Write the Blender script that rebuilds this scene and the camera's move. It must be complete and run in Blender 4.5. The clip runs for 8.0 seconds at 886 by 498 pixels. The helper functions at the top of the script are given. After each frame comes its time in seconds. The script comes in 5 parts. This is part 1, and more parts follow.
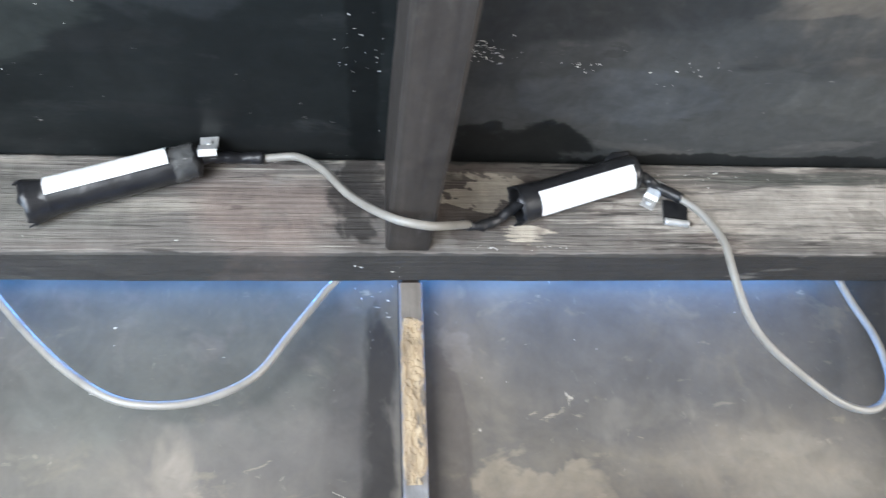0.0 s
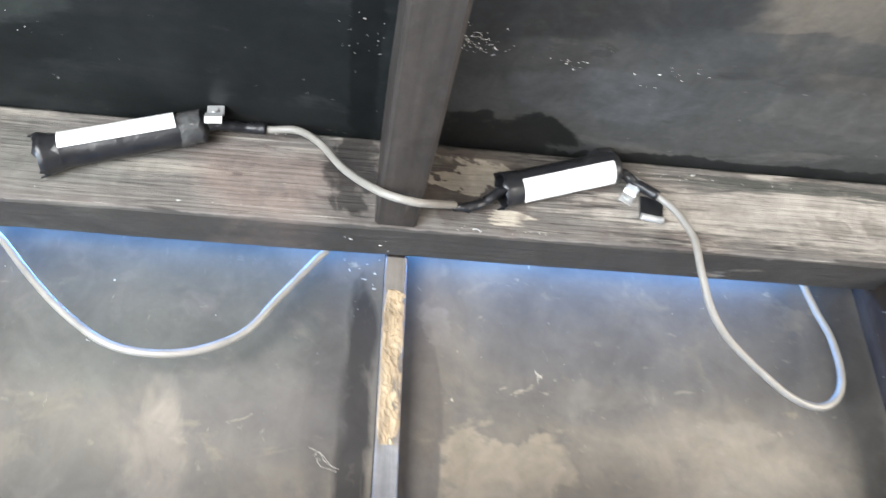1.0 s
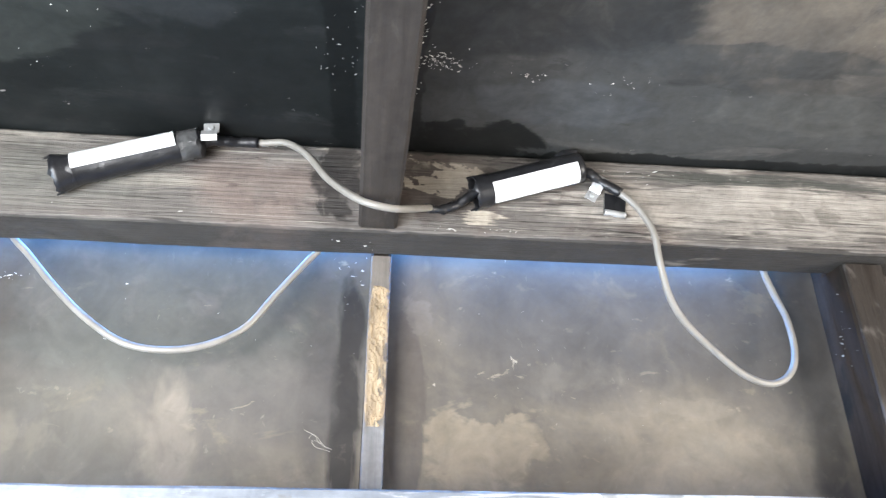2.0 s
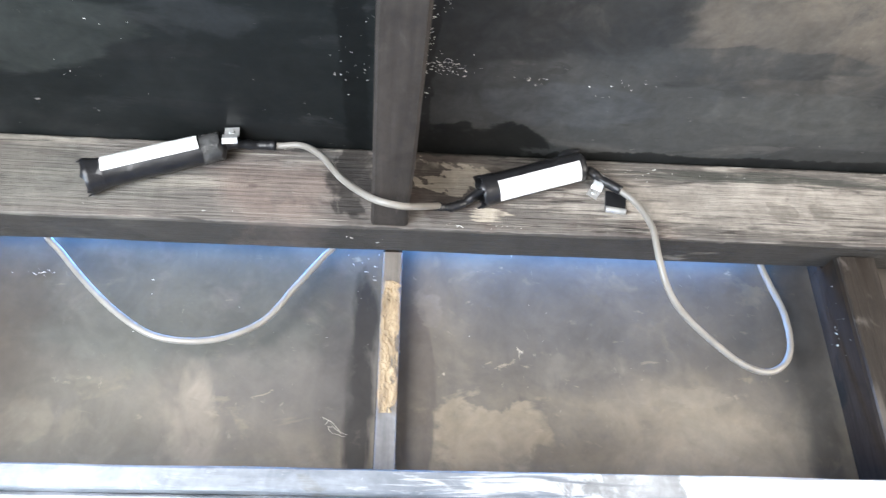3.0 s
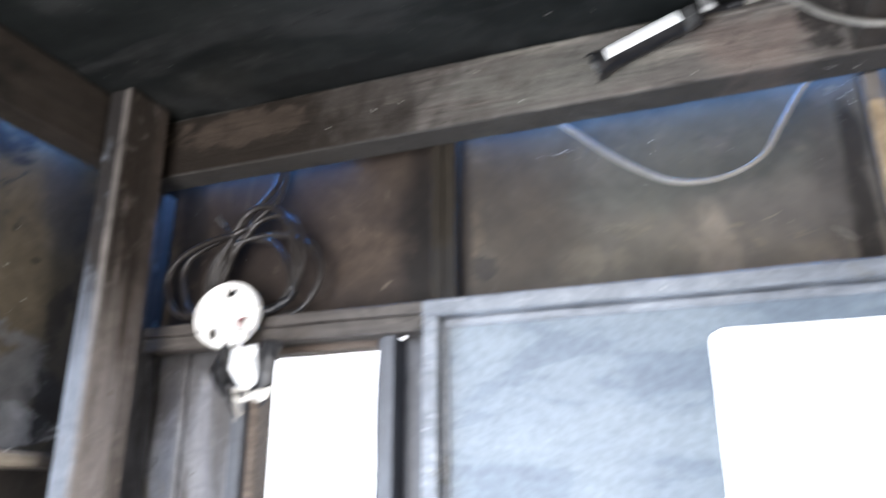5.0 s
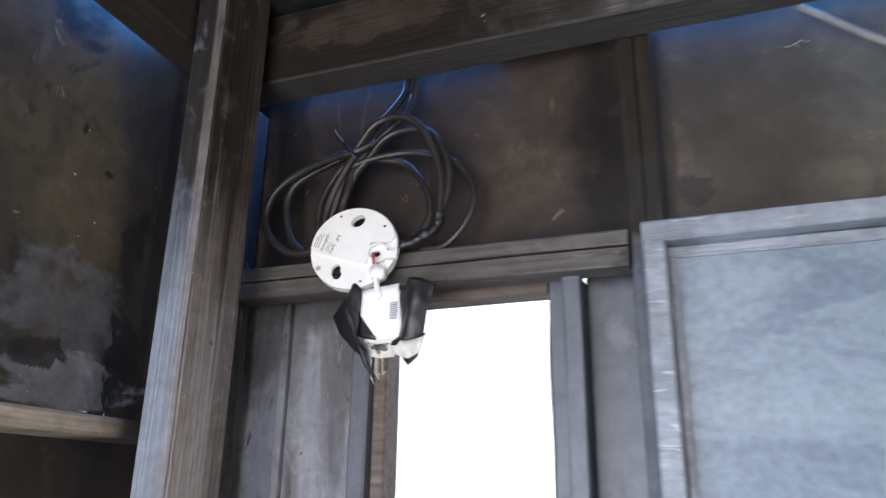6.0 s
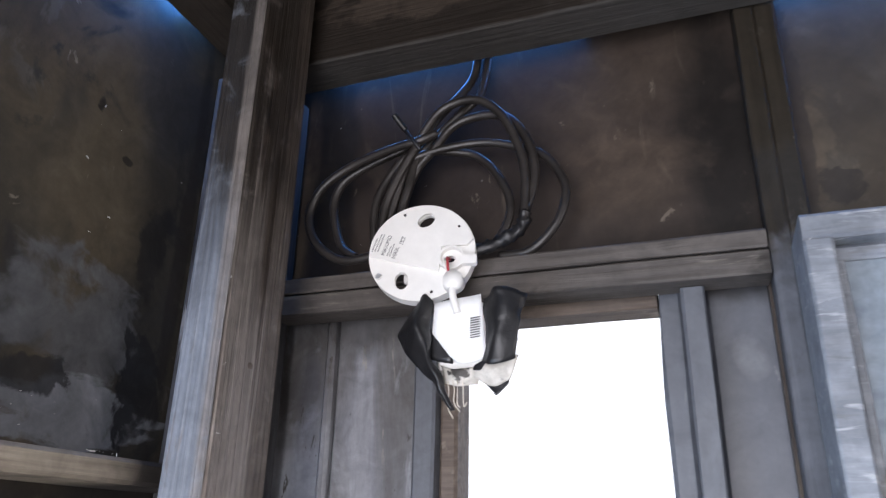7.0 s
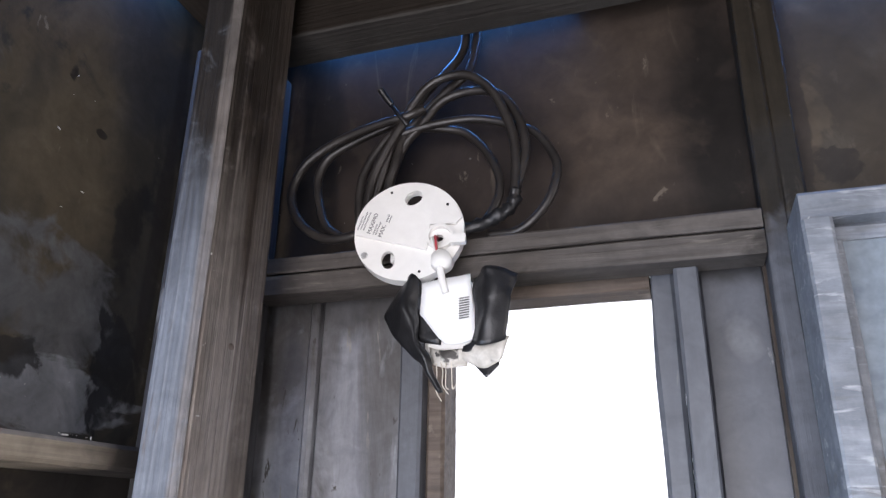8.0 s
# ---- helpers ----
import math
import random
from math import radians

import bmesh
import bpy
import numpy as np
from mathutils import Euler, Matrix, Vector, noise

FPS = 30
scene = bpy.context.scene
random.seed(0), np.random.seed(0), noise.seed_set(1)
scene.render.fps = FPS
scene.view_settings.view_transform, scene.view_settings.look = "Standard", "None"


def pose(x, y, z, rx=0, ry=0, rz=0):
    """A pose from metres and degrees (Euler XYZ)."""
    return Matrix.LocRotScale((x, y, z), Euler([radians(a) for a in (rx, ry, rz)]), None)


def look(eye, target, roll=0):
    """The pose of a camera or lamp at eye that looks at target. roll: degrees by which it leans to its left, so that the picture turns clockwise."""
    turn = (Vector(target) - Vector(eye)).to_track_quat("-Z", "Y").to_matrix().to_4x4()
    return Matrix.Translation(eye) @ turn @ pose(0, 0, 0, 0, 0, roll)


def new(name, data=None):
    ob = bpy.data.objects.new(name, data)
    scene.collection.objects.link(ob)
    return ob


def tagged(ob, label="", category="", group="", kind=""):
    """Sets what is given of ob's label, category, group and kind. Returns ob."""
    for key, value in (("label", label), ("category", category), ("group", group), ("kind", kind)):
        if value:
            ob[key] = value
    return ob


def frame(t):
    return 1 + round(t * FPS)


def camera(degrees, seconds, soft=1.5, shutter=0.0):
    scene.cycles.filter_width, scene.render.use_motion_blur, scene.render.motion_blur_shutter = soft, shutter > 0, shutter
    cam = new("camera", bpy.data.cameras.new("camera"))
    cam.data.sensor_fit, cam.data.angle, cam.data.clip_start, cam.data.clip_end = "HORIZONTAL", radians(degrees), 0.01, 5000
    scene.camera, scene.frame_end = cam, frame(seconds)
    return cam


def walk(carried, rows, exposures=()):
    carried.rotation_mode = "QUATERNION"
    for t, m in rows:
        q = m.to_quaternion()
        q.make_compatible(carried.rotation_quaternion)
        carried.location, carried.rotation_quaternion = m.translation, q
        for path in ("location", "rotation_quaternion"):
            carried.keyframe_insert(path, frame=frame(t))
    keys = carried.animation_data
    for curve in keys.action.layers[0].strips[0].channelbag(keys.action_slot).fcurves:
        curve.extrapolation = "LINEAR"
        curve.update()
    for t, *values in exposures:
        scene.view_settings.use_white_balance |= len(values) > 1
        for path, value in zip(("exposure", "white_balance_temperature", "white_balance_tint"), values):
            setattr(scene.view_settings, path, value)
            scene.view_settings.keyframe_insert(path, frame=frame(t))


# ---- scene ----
cam = camera(62.3, 8.0, soft=1.3, shutter=0.75)
PATH = [
    (0, (0.254, 0.004, 1.613), (0.457, 1.742, 2.581), -3.0),
    (0.5, (0.236, 0.006, 1.613), (0.409, 1.738, 2.598), -0.9),
    (1, (0.263, -0.023, 1.58), (0.471, 1.721, 2.538), 1.0),
    (1.5, (0.276, -0.056, 1.566), (0.463, 1.699, 2.506), 0.3),
    (2.8, (0.324, -0.129, 1.561), (0.448, 1.664, 2.437), 0.6),
    (3, (0.3, -0.125, 1.54), (0.42, 1.647, 2.459), 0.4),
    (3.5, (0.292, -0.129, 1.539), (0.386, 1.64, 2.465), 1.5),
    (4, (0.298, -0.141, 1.527), (0.334, 1.644, 2.43), 1.4),
    (4.2, (0.291, -0.17, 1.519), (0.191, 1.643, 2.358), 1.2),
    (4.5, (0.22, -0.219, 1.464), (-0.111, 1.594, 2.241), 0.4),
    (4.8, (0.123, -0.293, 1.453), (-0.44, 1.519, 2.086), -1.5),
    (5, (0.077, -0.303, 1.427), (-0.59, 1.472, 2.064), -0.1),
    (5.2, (0.007, -0.282, 1.399), (-0.679, 1.487, 2.031), 0.1),
    (6.3, (-0.276, -0.094, 1.416), (-0.909, 1.681, 2.084), 1.2),
    (6.5, (-0.306, -0.072, 1.42), (-0.922, 1.698, 2.119), 1.4),
    (7, (-0.352, -0.027, 1.427), (-0.992, 1.717, 2.166), 1.2),
    (7.5, (-0.367, -0.012, 1.429), (-0.973, 1.75, 2.156), 1.3),
    (8, (-0.366, -0.01, 1.428), (-0.958, 1.766, 2.132), 0.9),
]
walk(cam, [(t, look(eye, target, roll)) for t, eye, target, roll in PATH],
     exposures=[(0, -0.56, 5900, 9), (1.0, -0.22, 6250, 10), (3.0, -0.34, 6200, 11), (4.0, -0.40, 6200, 11), (4.6, -0.66, 6300, 12), (5.2, -1.48, 6200, 14), (6.3, -1.97, 6100, 16), (8.0, -2.02, 6200, 18)])

# ---- light: sky, a bright outdoors behind the openings, an assumed doorway behind the camera, a gap under the eaves, added side fills
world = bpy.data.worlds.new("world")
scene.world = world
world.use_nodes = True
wn = world.node_tree.nodes
sky = wn.new("ShaderNodeTexSky")
sky.sky_type, sky.sun_disc, sky.sun_elevation, sky.sun_rotation = "NISHITA", False, radians(40), radians(150)
world.node_tree.links.new(sky.outputs[0], wn["Background"].inputs[0])
wn["Background"].inputs[1].default_value = 0.10


def area(name, at, turn, size, watts, colour):
    lamp = bpy.data.lights.new(name, "AREA")
    lamp.shape, lamp.size, lamp.size_y, lamp.energy, lamp.color = "RECTANGLE", size[0], size[1], watts, colour
    ob = new(name, lamp)
    ob.matrix_world = pose(*at, *turn)
    return ob


DOORWAY_W, EAST_W, WEST_W, GAP_W = 98.0, 44.0, 80.0, 6.4
# Doorway unseen and assumed; its lamp tilts down to dim the upper walls.
area("assumed_doorway_skylight", (-0.43, -0.63, 1.00), (80, 0, 0), (0.74, 1.70), DOORWAY_W, (0.99, 0.975, 0.95))
# Added fill with no seen source, lifting the ceiling and the beam's east end.
area("east_fill_light", (1.60, -0.12, 1.44), (82, 0, 90), (0.8, 0.9), EAST_W, (1.0, 0.93, 0.84))
# Added bluish fill through an unseen hole, brightening the lower post and panels.
area("west_fill_light", (-0.850, -0.18, 1.12), (68, 0, -90), (0.74, 0.54), WEST_W, (0.68, 0.84, 1.0))
BLUE = (0.09, 0.36, 1.0)
area("eaves_skylight", (0.245, 0.641, 1.982), (0, 0, 0), (0.99, 0.014), GAP_W * 0.99, BLUE)
area("eaves_skylight", (-0.60, 0.641, 1.982), (0, 0, 0), (0.31, 0.014), GAP_W * 0.31, BLUE)
area("eaves_skylight", (-0.836, -0.02, 1.982), (0, 0, 90), (1.06, 0.020), GAP_W * 1.06, BLUE)


# ---- materials
def surf(name, ramp, grain=(8, 8, 8), detail=8, patches=(), rough=0.6, bump=0.15, metal=0.0, specks=0.0, spec=0.5, bands=(), stains_and_shade=(), uneven=0.2):
    """A procedural surface: a ramp over stretched grain, patches of wear or smears over it, specks of pale paint, fine relief."""
    m = bpy.data.materials.new(name)
    m.use_nodes = True
    n, l = m.node_tree.nodes, m.node_tree.links
    bsdf = n["Principled BSDF"]
    co = n.new("ShaderNodeTexCoord").outputs["Object"]

    def tex(scale, det=6, warp=0.0, shift=0.0):
        mp = n.new("ShaderNodeMapping")
        mp.inputs["Scale"].default_value = scale
        mp.inputs["Location"].default_value = (shift, shift * 1.7, shift * 0.6)
        l.new(co, mp.inputs[0])
        t = n.new("ShaderNodeTexNoise")
        t.inputs["Scale"].default_value, t.inputs["Detail"].default_value, t.inputs["Distortion"].default_value = 1.0, det, warp
        t.inputs["Roughness"].default_value = 0.6
        l.new(mp.outputs[0], t.inputs["Vector"])
        return t.outputs["Fac"]

    def mixed(fac, a, b):
        x = n.new("ShaderNodeMix")
        x.data_type = "RGBA"
        l.new(fac, x.inputs[0])
        l.new(a, x.inputs[6])
        if isinstance(b, tuple):
            x.inputs[7].default_value = (*b, 1)
        else:
            l.new(b, x.inputs[7])
        return x.outputs[2]

    def window(value, lo, hi):
        x = n.new("ShaderNodeMapRange")
        x.inputs["From Min"].default_value, x.inputs["From Max"].default_value = lo, hi
        l.new(value, x.inputs["Value"])
        return x.outputs["Result"]

    def maths(op, a, b, c=None):
        q = n.new("ShaderNodeMath")
        q.operation = op
        for slot, value in zip(q.inputs, (a, b, c)):
            if value is None:
                continue
            if isinstance(value, (int, float)):
                slot.default_value = value
            else:
                l.new(value, slot)
        return q.outputs[0]

    def span(value, lo, hi, a, b):
        x = n.new("ShaderNodeMapRange")
        for key, v in zip(("From Min", "From Max", "To Min", "To Max"), (lo, hi, a, b)):
            x.inputs[key].default_value = v
        l.new(value, x.inputs["Value"])
        return x.outputs["Result"]

    g = tex(grain, detail, 0.3)
    vary = maths("MULTIPLY", span(g, 0.3, 0.7, 0.80, 1.20), span(tex((16, 16, 16), 8, 1.0, 7.3), 0.3, 0.7, 0.75, 1.25))
    mottle = maths("MULTIPLY", span(tex((22, 22, 22), 9, 1.5, 4.4), 0.3, 0.7, 1 - uneven, 1 + uneven), span(tex((160, 160, 160), 4, 0.0, 1.4), 0.3, 0.7, 1 - uneven * 0.35, 1 + uneven * 0.35))
    cr = n.new("ShaderNodeValToRGB")
    while len(cr.color_ramp.elements) < len(ramp):
        cr.color_ramp.elements.new(0.5)
    for e, (p, c) in zip(cr.color_ramp.elements, ramp):
        e.position, e.color = p, (*c, 1)
    l.new(g, cr.inputs[0])
    colour = cr.outputs[0]
    for k, (scale, lo, hi, c) in enumerate(patches):
        colour = mixed(window(tex(scale, 7, 0.6, 3.1 + 2.3 * k), lo, hi), colour, c)
    for k, (axis, at, half, c, amp, *soft) in enumerate(bands):
        # A band of another colour with a wandering edge, often standing in for shade.
        sep = n.new("ShaderNodeSeparateXYZ")
        l.new(co, sep.inputs[0])
        steps = [("SUBTRACT", sep.outputs["xyz".index(axis)], at), ("ABSOLUTE", None, 0)]
        value = None
        for op, src, arg in steps:
            q = n.new("ShaderNodeMath")
            q.operation = op
            l.new(src if src else value, q.inputs[0])
            q.inputs[1].default_value = arg
            value = q.outputs[0]
        add = n.new("ShaderNodeMath")
        add.operation = "MULTIPLY_ADD"
        l.new(tex((22, 22, 9), 5, 0.8, 1.3 + 4 * k), add.inputs[0])
        add.inputs[1].default_value = amp
        l.new(value, add.inputs[2])
        colour = mixed(window(add.outputs[0], half + amp * 0.5 + (soft[0] if soft else amp * 0.06), half + amp * 0.5 - (soft[0] if soft else amp * 0.06)), colour, c)
    for k, (centre, half, c, rag, soft, strength, freq) in enumerate(stains_and_shade):
        # Paint smear, wear or coloured-in light and shade; ragged outline, uneven coat of its own.
        mp = n.new("ShaderNodeMapping")
        mp.inputs["Scale"].default_value = [1 / h for h in half]
        mp.inputs["Location"].default_value = [-q / h for q, h in zip(centre, half)]
        l.new(co, mp.inputs[0])
        ln = n.new("ShaderNodeVectorMath")
        ln.operation = "LENGTH"
        l.new(mp.outputs[0], ln.inputs[0])
        wide = maths("MULTIPLY_ADD", tex(tuple(f * 0.45 for f in freq), 3, 1.2, 6.1 + 1.3 * k), 4.2 * rag, ln.outputs["Value"])
        edge = maths("MULTIPLY_ADD", tex(freq, 9, 1.0, 2.7 + 1.9 * k), 3.4 * rag, wide)
        mask = window(edge, 1 + 3.8 * rag + soft, 1 + 3.8 * rag - soft)
        coat = maths("MULTIPLY", window(tex((31, 31, 31), 8, 0.5, 8.8 + k), 0.20, 0.44), strength)
        tone = n.new("ShaderNodeVectorMath")
        tone.operation = "SCALE"
        tone.inputs[0].default_value = c
        l.new(vary, tone.inputs["Scale"])
        colour = mixed(maths("MULTIPLY", mask, coat), colour, tone.outputs[0])
    worn = n.new("ShaderNodeVectorMath")
    worn.operation = "SCALE"
    l.new(colour, worn.inputs[0]), l.new(mottle, worn.inputs["Scale"])
    colour = worn.outputs[0]
    if specks:
        v = n.new("ShaderNodeTexVoronoi")
        v.inputs["Scale"].default_value = 16
        l.new(co, v.inputs["Vector"])
        dot = window(v.outputs["Distance"], specks, specks * 0.6)
        gate = window(tex((5, 5, 5), 2, 0, 9.0), 0.56, 0.62)
        mul = n.new("ShaderNodeMath")
        mul.operation = "MULTIPLY"
        l.new(dot, mul.inputs[0])
        l.new(gate, mul.inputs[1])
        colour = mixed(mul.outputs[0], colour, (0.75, 0.74, 0.70))
    l.new(colour, bsdf.inputs["Base Color"])
    ro = n.new("ShaderNodeMapRange")
    ro.inputs["To Min"].default_value, ro.inputs["To Max"].default_value = max(0.05, rough - 0.14), min(1, rough + 0.14)
    l.new(tex((30, 30, 30), 5, 0, 5.0), ro.inputs["Value"])
    l.new(ro.outputs[0], bsdf.inputs["Roughness"])
    bsdf.inputs["Metallic"].default_value = metal
    bsdf.inputs["Specular IOR Level"].default_value = spec
    if bump:
        b = n.new("ShaderNodeBump")
        b.inputs["Strength"].default_value, b.inputs["Distance"].default_value = bump, 0.004
        l.new(g, b.inputs["Height"])
        l.new(b.outputs[0], bsdf.inputs["Normal"])
    return m


def grainy(axis, along=5, across=150):
    return tuple(along if a == axis else across for a in "xyz")


WIDE = 10.0
STREAK, CLOUD, RAGGED = (14, 40, 150), (9, 9, 9), (28, 28, 28)
beam_wood = surf("worn_beam_with_shade", [(0.2, (0.070, 0.063, 0.057)), (0.5, (0.135, 0.122, 0.110)), (0.8, (0.205, 0.186, 0.166))], grainy("x", 9, 300),
                 patches=[((5, 9, 9), 0.54, 0.68, (0.105, 0.082, 0.072)), ((2.4, 5, 26), 0.56, 0.64, (0.26, 0.235, 0.20)), ((6, 9, 16), 0.62, 0.68, (0.045, 0.041, 0.037)), ((12, 30, 160), 0.58, 0.63, (0.055, 0.049, 0.044)), ((7, 60, 420), 0.60, 0.66, (0.30, 0.275, 0.24)), ((30, 30, 90), 0.70, 0.74, (0.5, 0.46, 0.40))],
                 stains_and_shade=[((-0.10, 0, 1.972), (0.15, WIDE, 0.042), (0.118, 0.115, 0.100), 0.4, 0.3, 0.6, STREAK),
                         ((0.165, 0, 1.965), (0.055, WIDE, 0.032), (0.195, 0.150, 0.128), 0.5, 0.35, 0.65, CLOUD),
                         ((0.74, 0, 1.972), (0.24, WIDE, 0.034), (0.34, 0.308, 0.268), 0.6, 0.18, 0.75, STREAK),
                         ((0.72, 0, 2.006), (0.16, WIDE, 0.008), (0.06, 0.062, 0.054), 0.6, 0.15, 0.8, STREAK),
                         ((0.243, 0, 1.985), (0.028, WIDE, 0.045), (0.036, 0.032, 0.029), 0.45, 0.10, 0.9, RAGGED),
                         ((0.368, 0, 1.972), (0.055, WIDE, 0.030), (0.105, 0.088, 0.078), 0.8, 0.14, 0.8, RAGGED),
                         ((0.362, 0, 1.988), (0.036, WIDE, 0.016), (0.42, 0.368, 0.30), 0.95, 0.07, 0.9, (45, 45, 70)),
                         ((0.395, 0, 1.945), (0.030, WIDE, 0.012), (0.42, 0.37, 0.30), 0.6, 0.06, 0.9, STREAK),
                         ((0.735, 0, 1.962), (0.018, WIDE, 0.013), (0.13, 0.116, 0.10), 0.9, 0.14, 0.5, (40, 40, 60)),
                         ((0.785, 0, 1.966), (0.014, WIDE, 0.012), (0.13, 0.116, 0.10), 0.9, 0.14, 0.5, (40, 40, 60)),
                         ((-0.60, 0, 1.985), (0.13, WIDE, 0.030), (0.050, 0.038, 0.029), 0.4, 0.08, 0.9, RAGGED)],
                 # Shade coloured in: the dim west length first, then the underside.
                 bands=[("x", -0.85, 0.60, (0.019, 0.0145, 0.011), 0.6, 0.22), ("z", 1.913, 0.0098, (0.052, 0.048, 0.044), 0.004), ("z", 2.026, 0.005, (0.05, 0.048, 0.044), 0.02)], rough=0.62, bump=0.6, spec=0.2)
beam_wood_y = surf("worn_beam_paint_west", [(0.3, (0.0176, 0.0144, 0.012)), (0.7, (0.048, 0.0392, 0.032))], grainy("y", 3, 170), patches=[((5, 5, 9), 0.55, 0.66, (0.016, 0.0144, 0.0128))], rough=0.6, bump=0.4, spec=0.15)
rafter_wood = surf("dark_rafter_paint", [(0.25, (0.028, 0.024, 0.021)), (0.75, (0.056, 0.048, 0.042))], grainy("y", 6, 110),
                   patches=[((14, 7, 10), 0.54, 0.68, (0.026, 0.023, 0.021)), ((30, 8, 30), 0.62, 0.70, (0.085, 0.076, 0.066)), ((14, 14, 14), 0.69, 0.71, (0.5, 0.48, 0.44))], rough=0.5, bump=0.3, spec=0.25)
stud_wood = surf("dark_stud_paint", [(0.25, (0.0165, 0.0130, 0.0092)), (0.75, (0.032, 0.0258, 0.0182))], grainy("z", 5, 110),
                 patches=[((12, 12, 5), 0.54, 0.66, (0.0224, 0.02, 0.0176)), ((30, 30, 8), 0.60, 0.70, (0.068, 0.0584, 0.0464)), ((80, 80, 30), 0.69, 0.73, (0.208, 0.192, 0.168))],
                 stains_and_shade=[((-0.27, 0.63, 0.80), (WIDE, WIDE, 0.87), (0.084, 0.0896, 0.104), 0.03, 0.02, 0.9, RAGGED)], rough=0.55, bump=0.35, specks=0.06, spec=0.2)
stud_grey = surf("greyed_stud_face", [(0.25, (0.105, 0.092, 0.080)), (0.75, (0.185, 0.165, 0.145))], grainy("z", 6, 120),
                 patches=[((20, 20, 6), 0.55, 0.66, (0.085, 0.073, 0.062)), ((70, 70, 24), 0.66, 0.71, (0.33, 0.30, 0.25))], stains_and_shade=[((0.29, 0.62, 1.70), (WIDE, WIDE, 0.030), (0.215, 0.215, 0.22), 0.2, 0.15, 0.8, RAGGED)], rough=0.6, bump=0.4)
stud_wood_x = surf("dark_rail_paint", [(0.25, (0.060, 0.052, 0.047)), (0.75, (0.105, 0.092, 0.082))], grainy("x", 8, 140), patches=[((9, 9, 16), 0.56, 0.66, (0.035, 0.030, 0.026)), ((8, 20, 60), 0.62, 0.70, (0.19, 0.17, 0.145))], rough=0.55, bump=0.35, specks=0.06, spec=0.35)
raw_wood = surf("chiselled_bare_wood", [(0.3, (0.15, 0.11, 0.07)), (0.5, (0.29, 0.215, 0.13)), (0.7, (0.42, 0.335, 0.215))], (140, 140, 30),
                patches=[((60, 60, 22), 0.58, 0.63, (0.12, 0.098, 0.075)), ((50, 50, 14), 0.62, 0.68, (0.5, 0.42, 0.29))], rough=0.7, bump=0.6)
# Dark upper part: the dimmer light up there is put into the colour.
post_wood = surf("ribbed_post_wood", [(0.2, (0.17, 0.148, 0.132)), (0.5, (0.245, 0.216, 0.195)), (0.8, (0.32, 0.285, 0.26))], grainy("z", 3, 190),
                 patches=[((16, 16, 3.5), 0.50, 0.68, (0.095, 0.072, 0.057)), ((40, 40, 2.5), 0.56, 0.64, (0.075, 0.058, 0.047)), ((60, 60, 2), 0.6, 0.7, (0.34, 0.31, 0.28))], stains_and_shade=[((-0.717, 0.50, 1.95), (WIDE, WIDE, 0.30), (0.020, 0.015, 0.011), 0.22, 0.30, 0.95, (40, 40, 5)), ((-0.717, 0.53, 1.6), (WIDE, 0.016, WIDE), (0.06, 0.047, 0.038), 0.3, 0.3, 0.7, (40, 40, 4))], rough=0.55, bump=0.8, spec=0.25)
# Blue below; the upper part carries the same coloured-in shade.
post_blue = surf("slate_blue_post_face", [(0.2, (0.15, 0.172, 0.205)), (0.5, (0.21, 0.238, 0.278)), (0.8, (0.29, 0.318, 0.355))], grainy("z", 2.5, 240), patches=[((30, 30, 4), 0.60, 0.68, (0.15, 0.125, 0.105)), ((90, 90, 30), 0.70, 0.73, (0.5, 0.49, 0.46))], stains_and_shade=[((-0.74, 0.45, 1.96), (WIDE, WIDE, 0.30), (0.020, 0.016, 0.013), 0.22, 0.28, 0.96, (40, 40, 5)), ((-0.718, 0.45, 1.6), (0.012, WIDE, WIDE), (0.20, 0.18, 0.165), 0.35, 0.2, 0.7, (60, 60, 4))], rough=0.5, bump=1.0, spec=0.3)
TAN = (0.225, 0.188, 0.135)
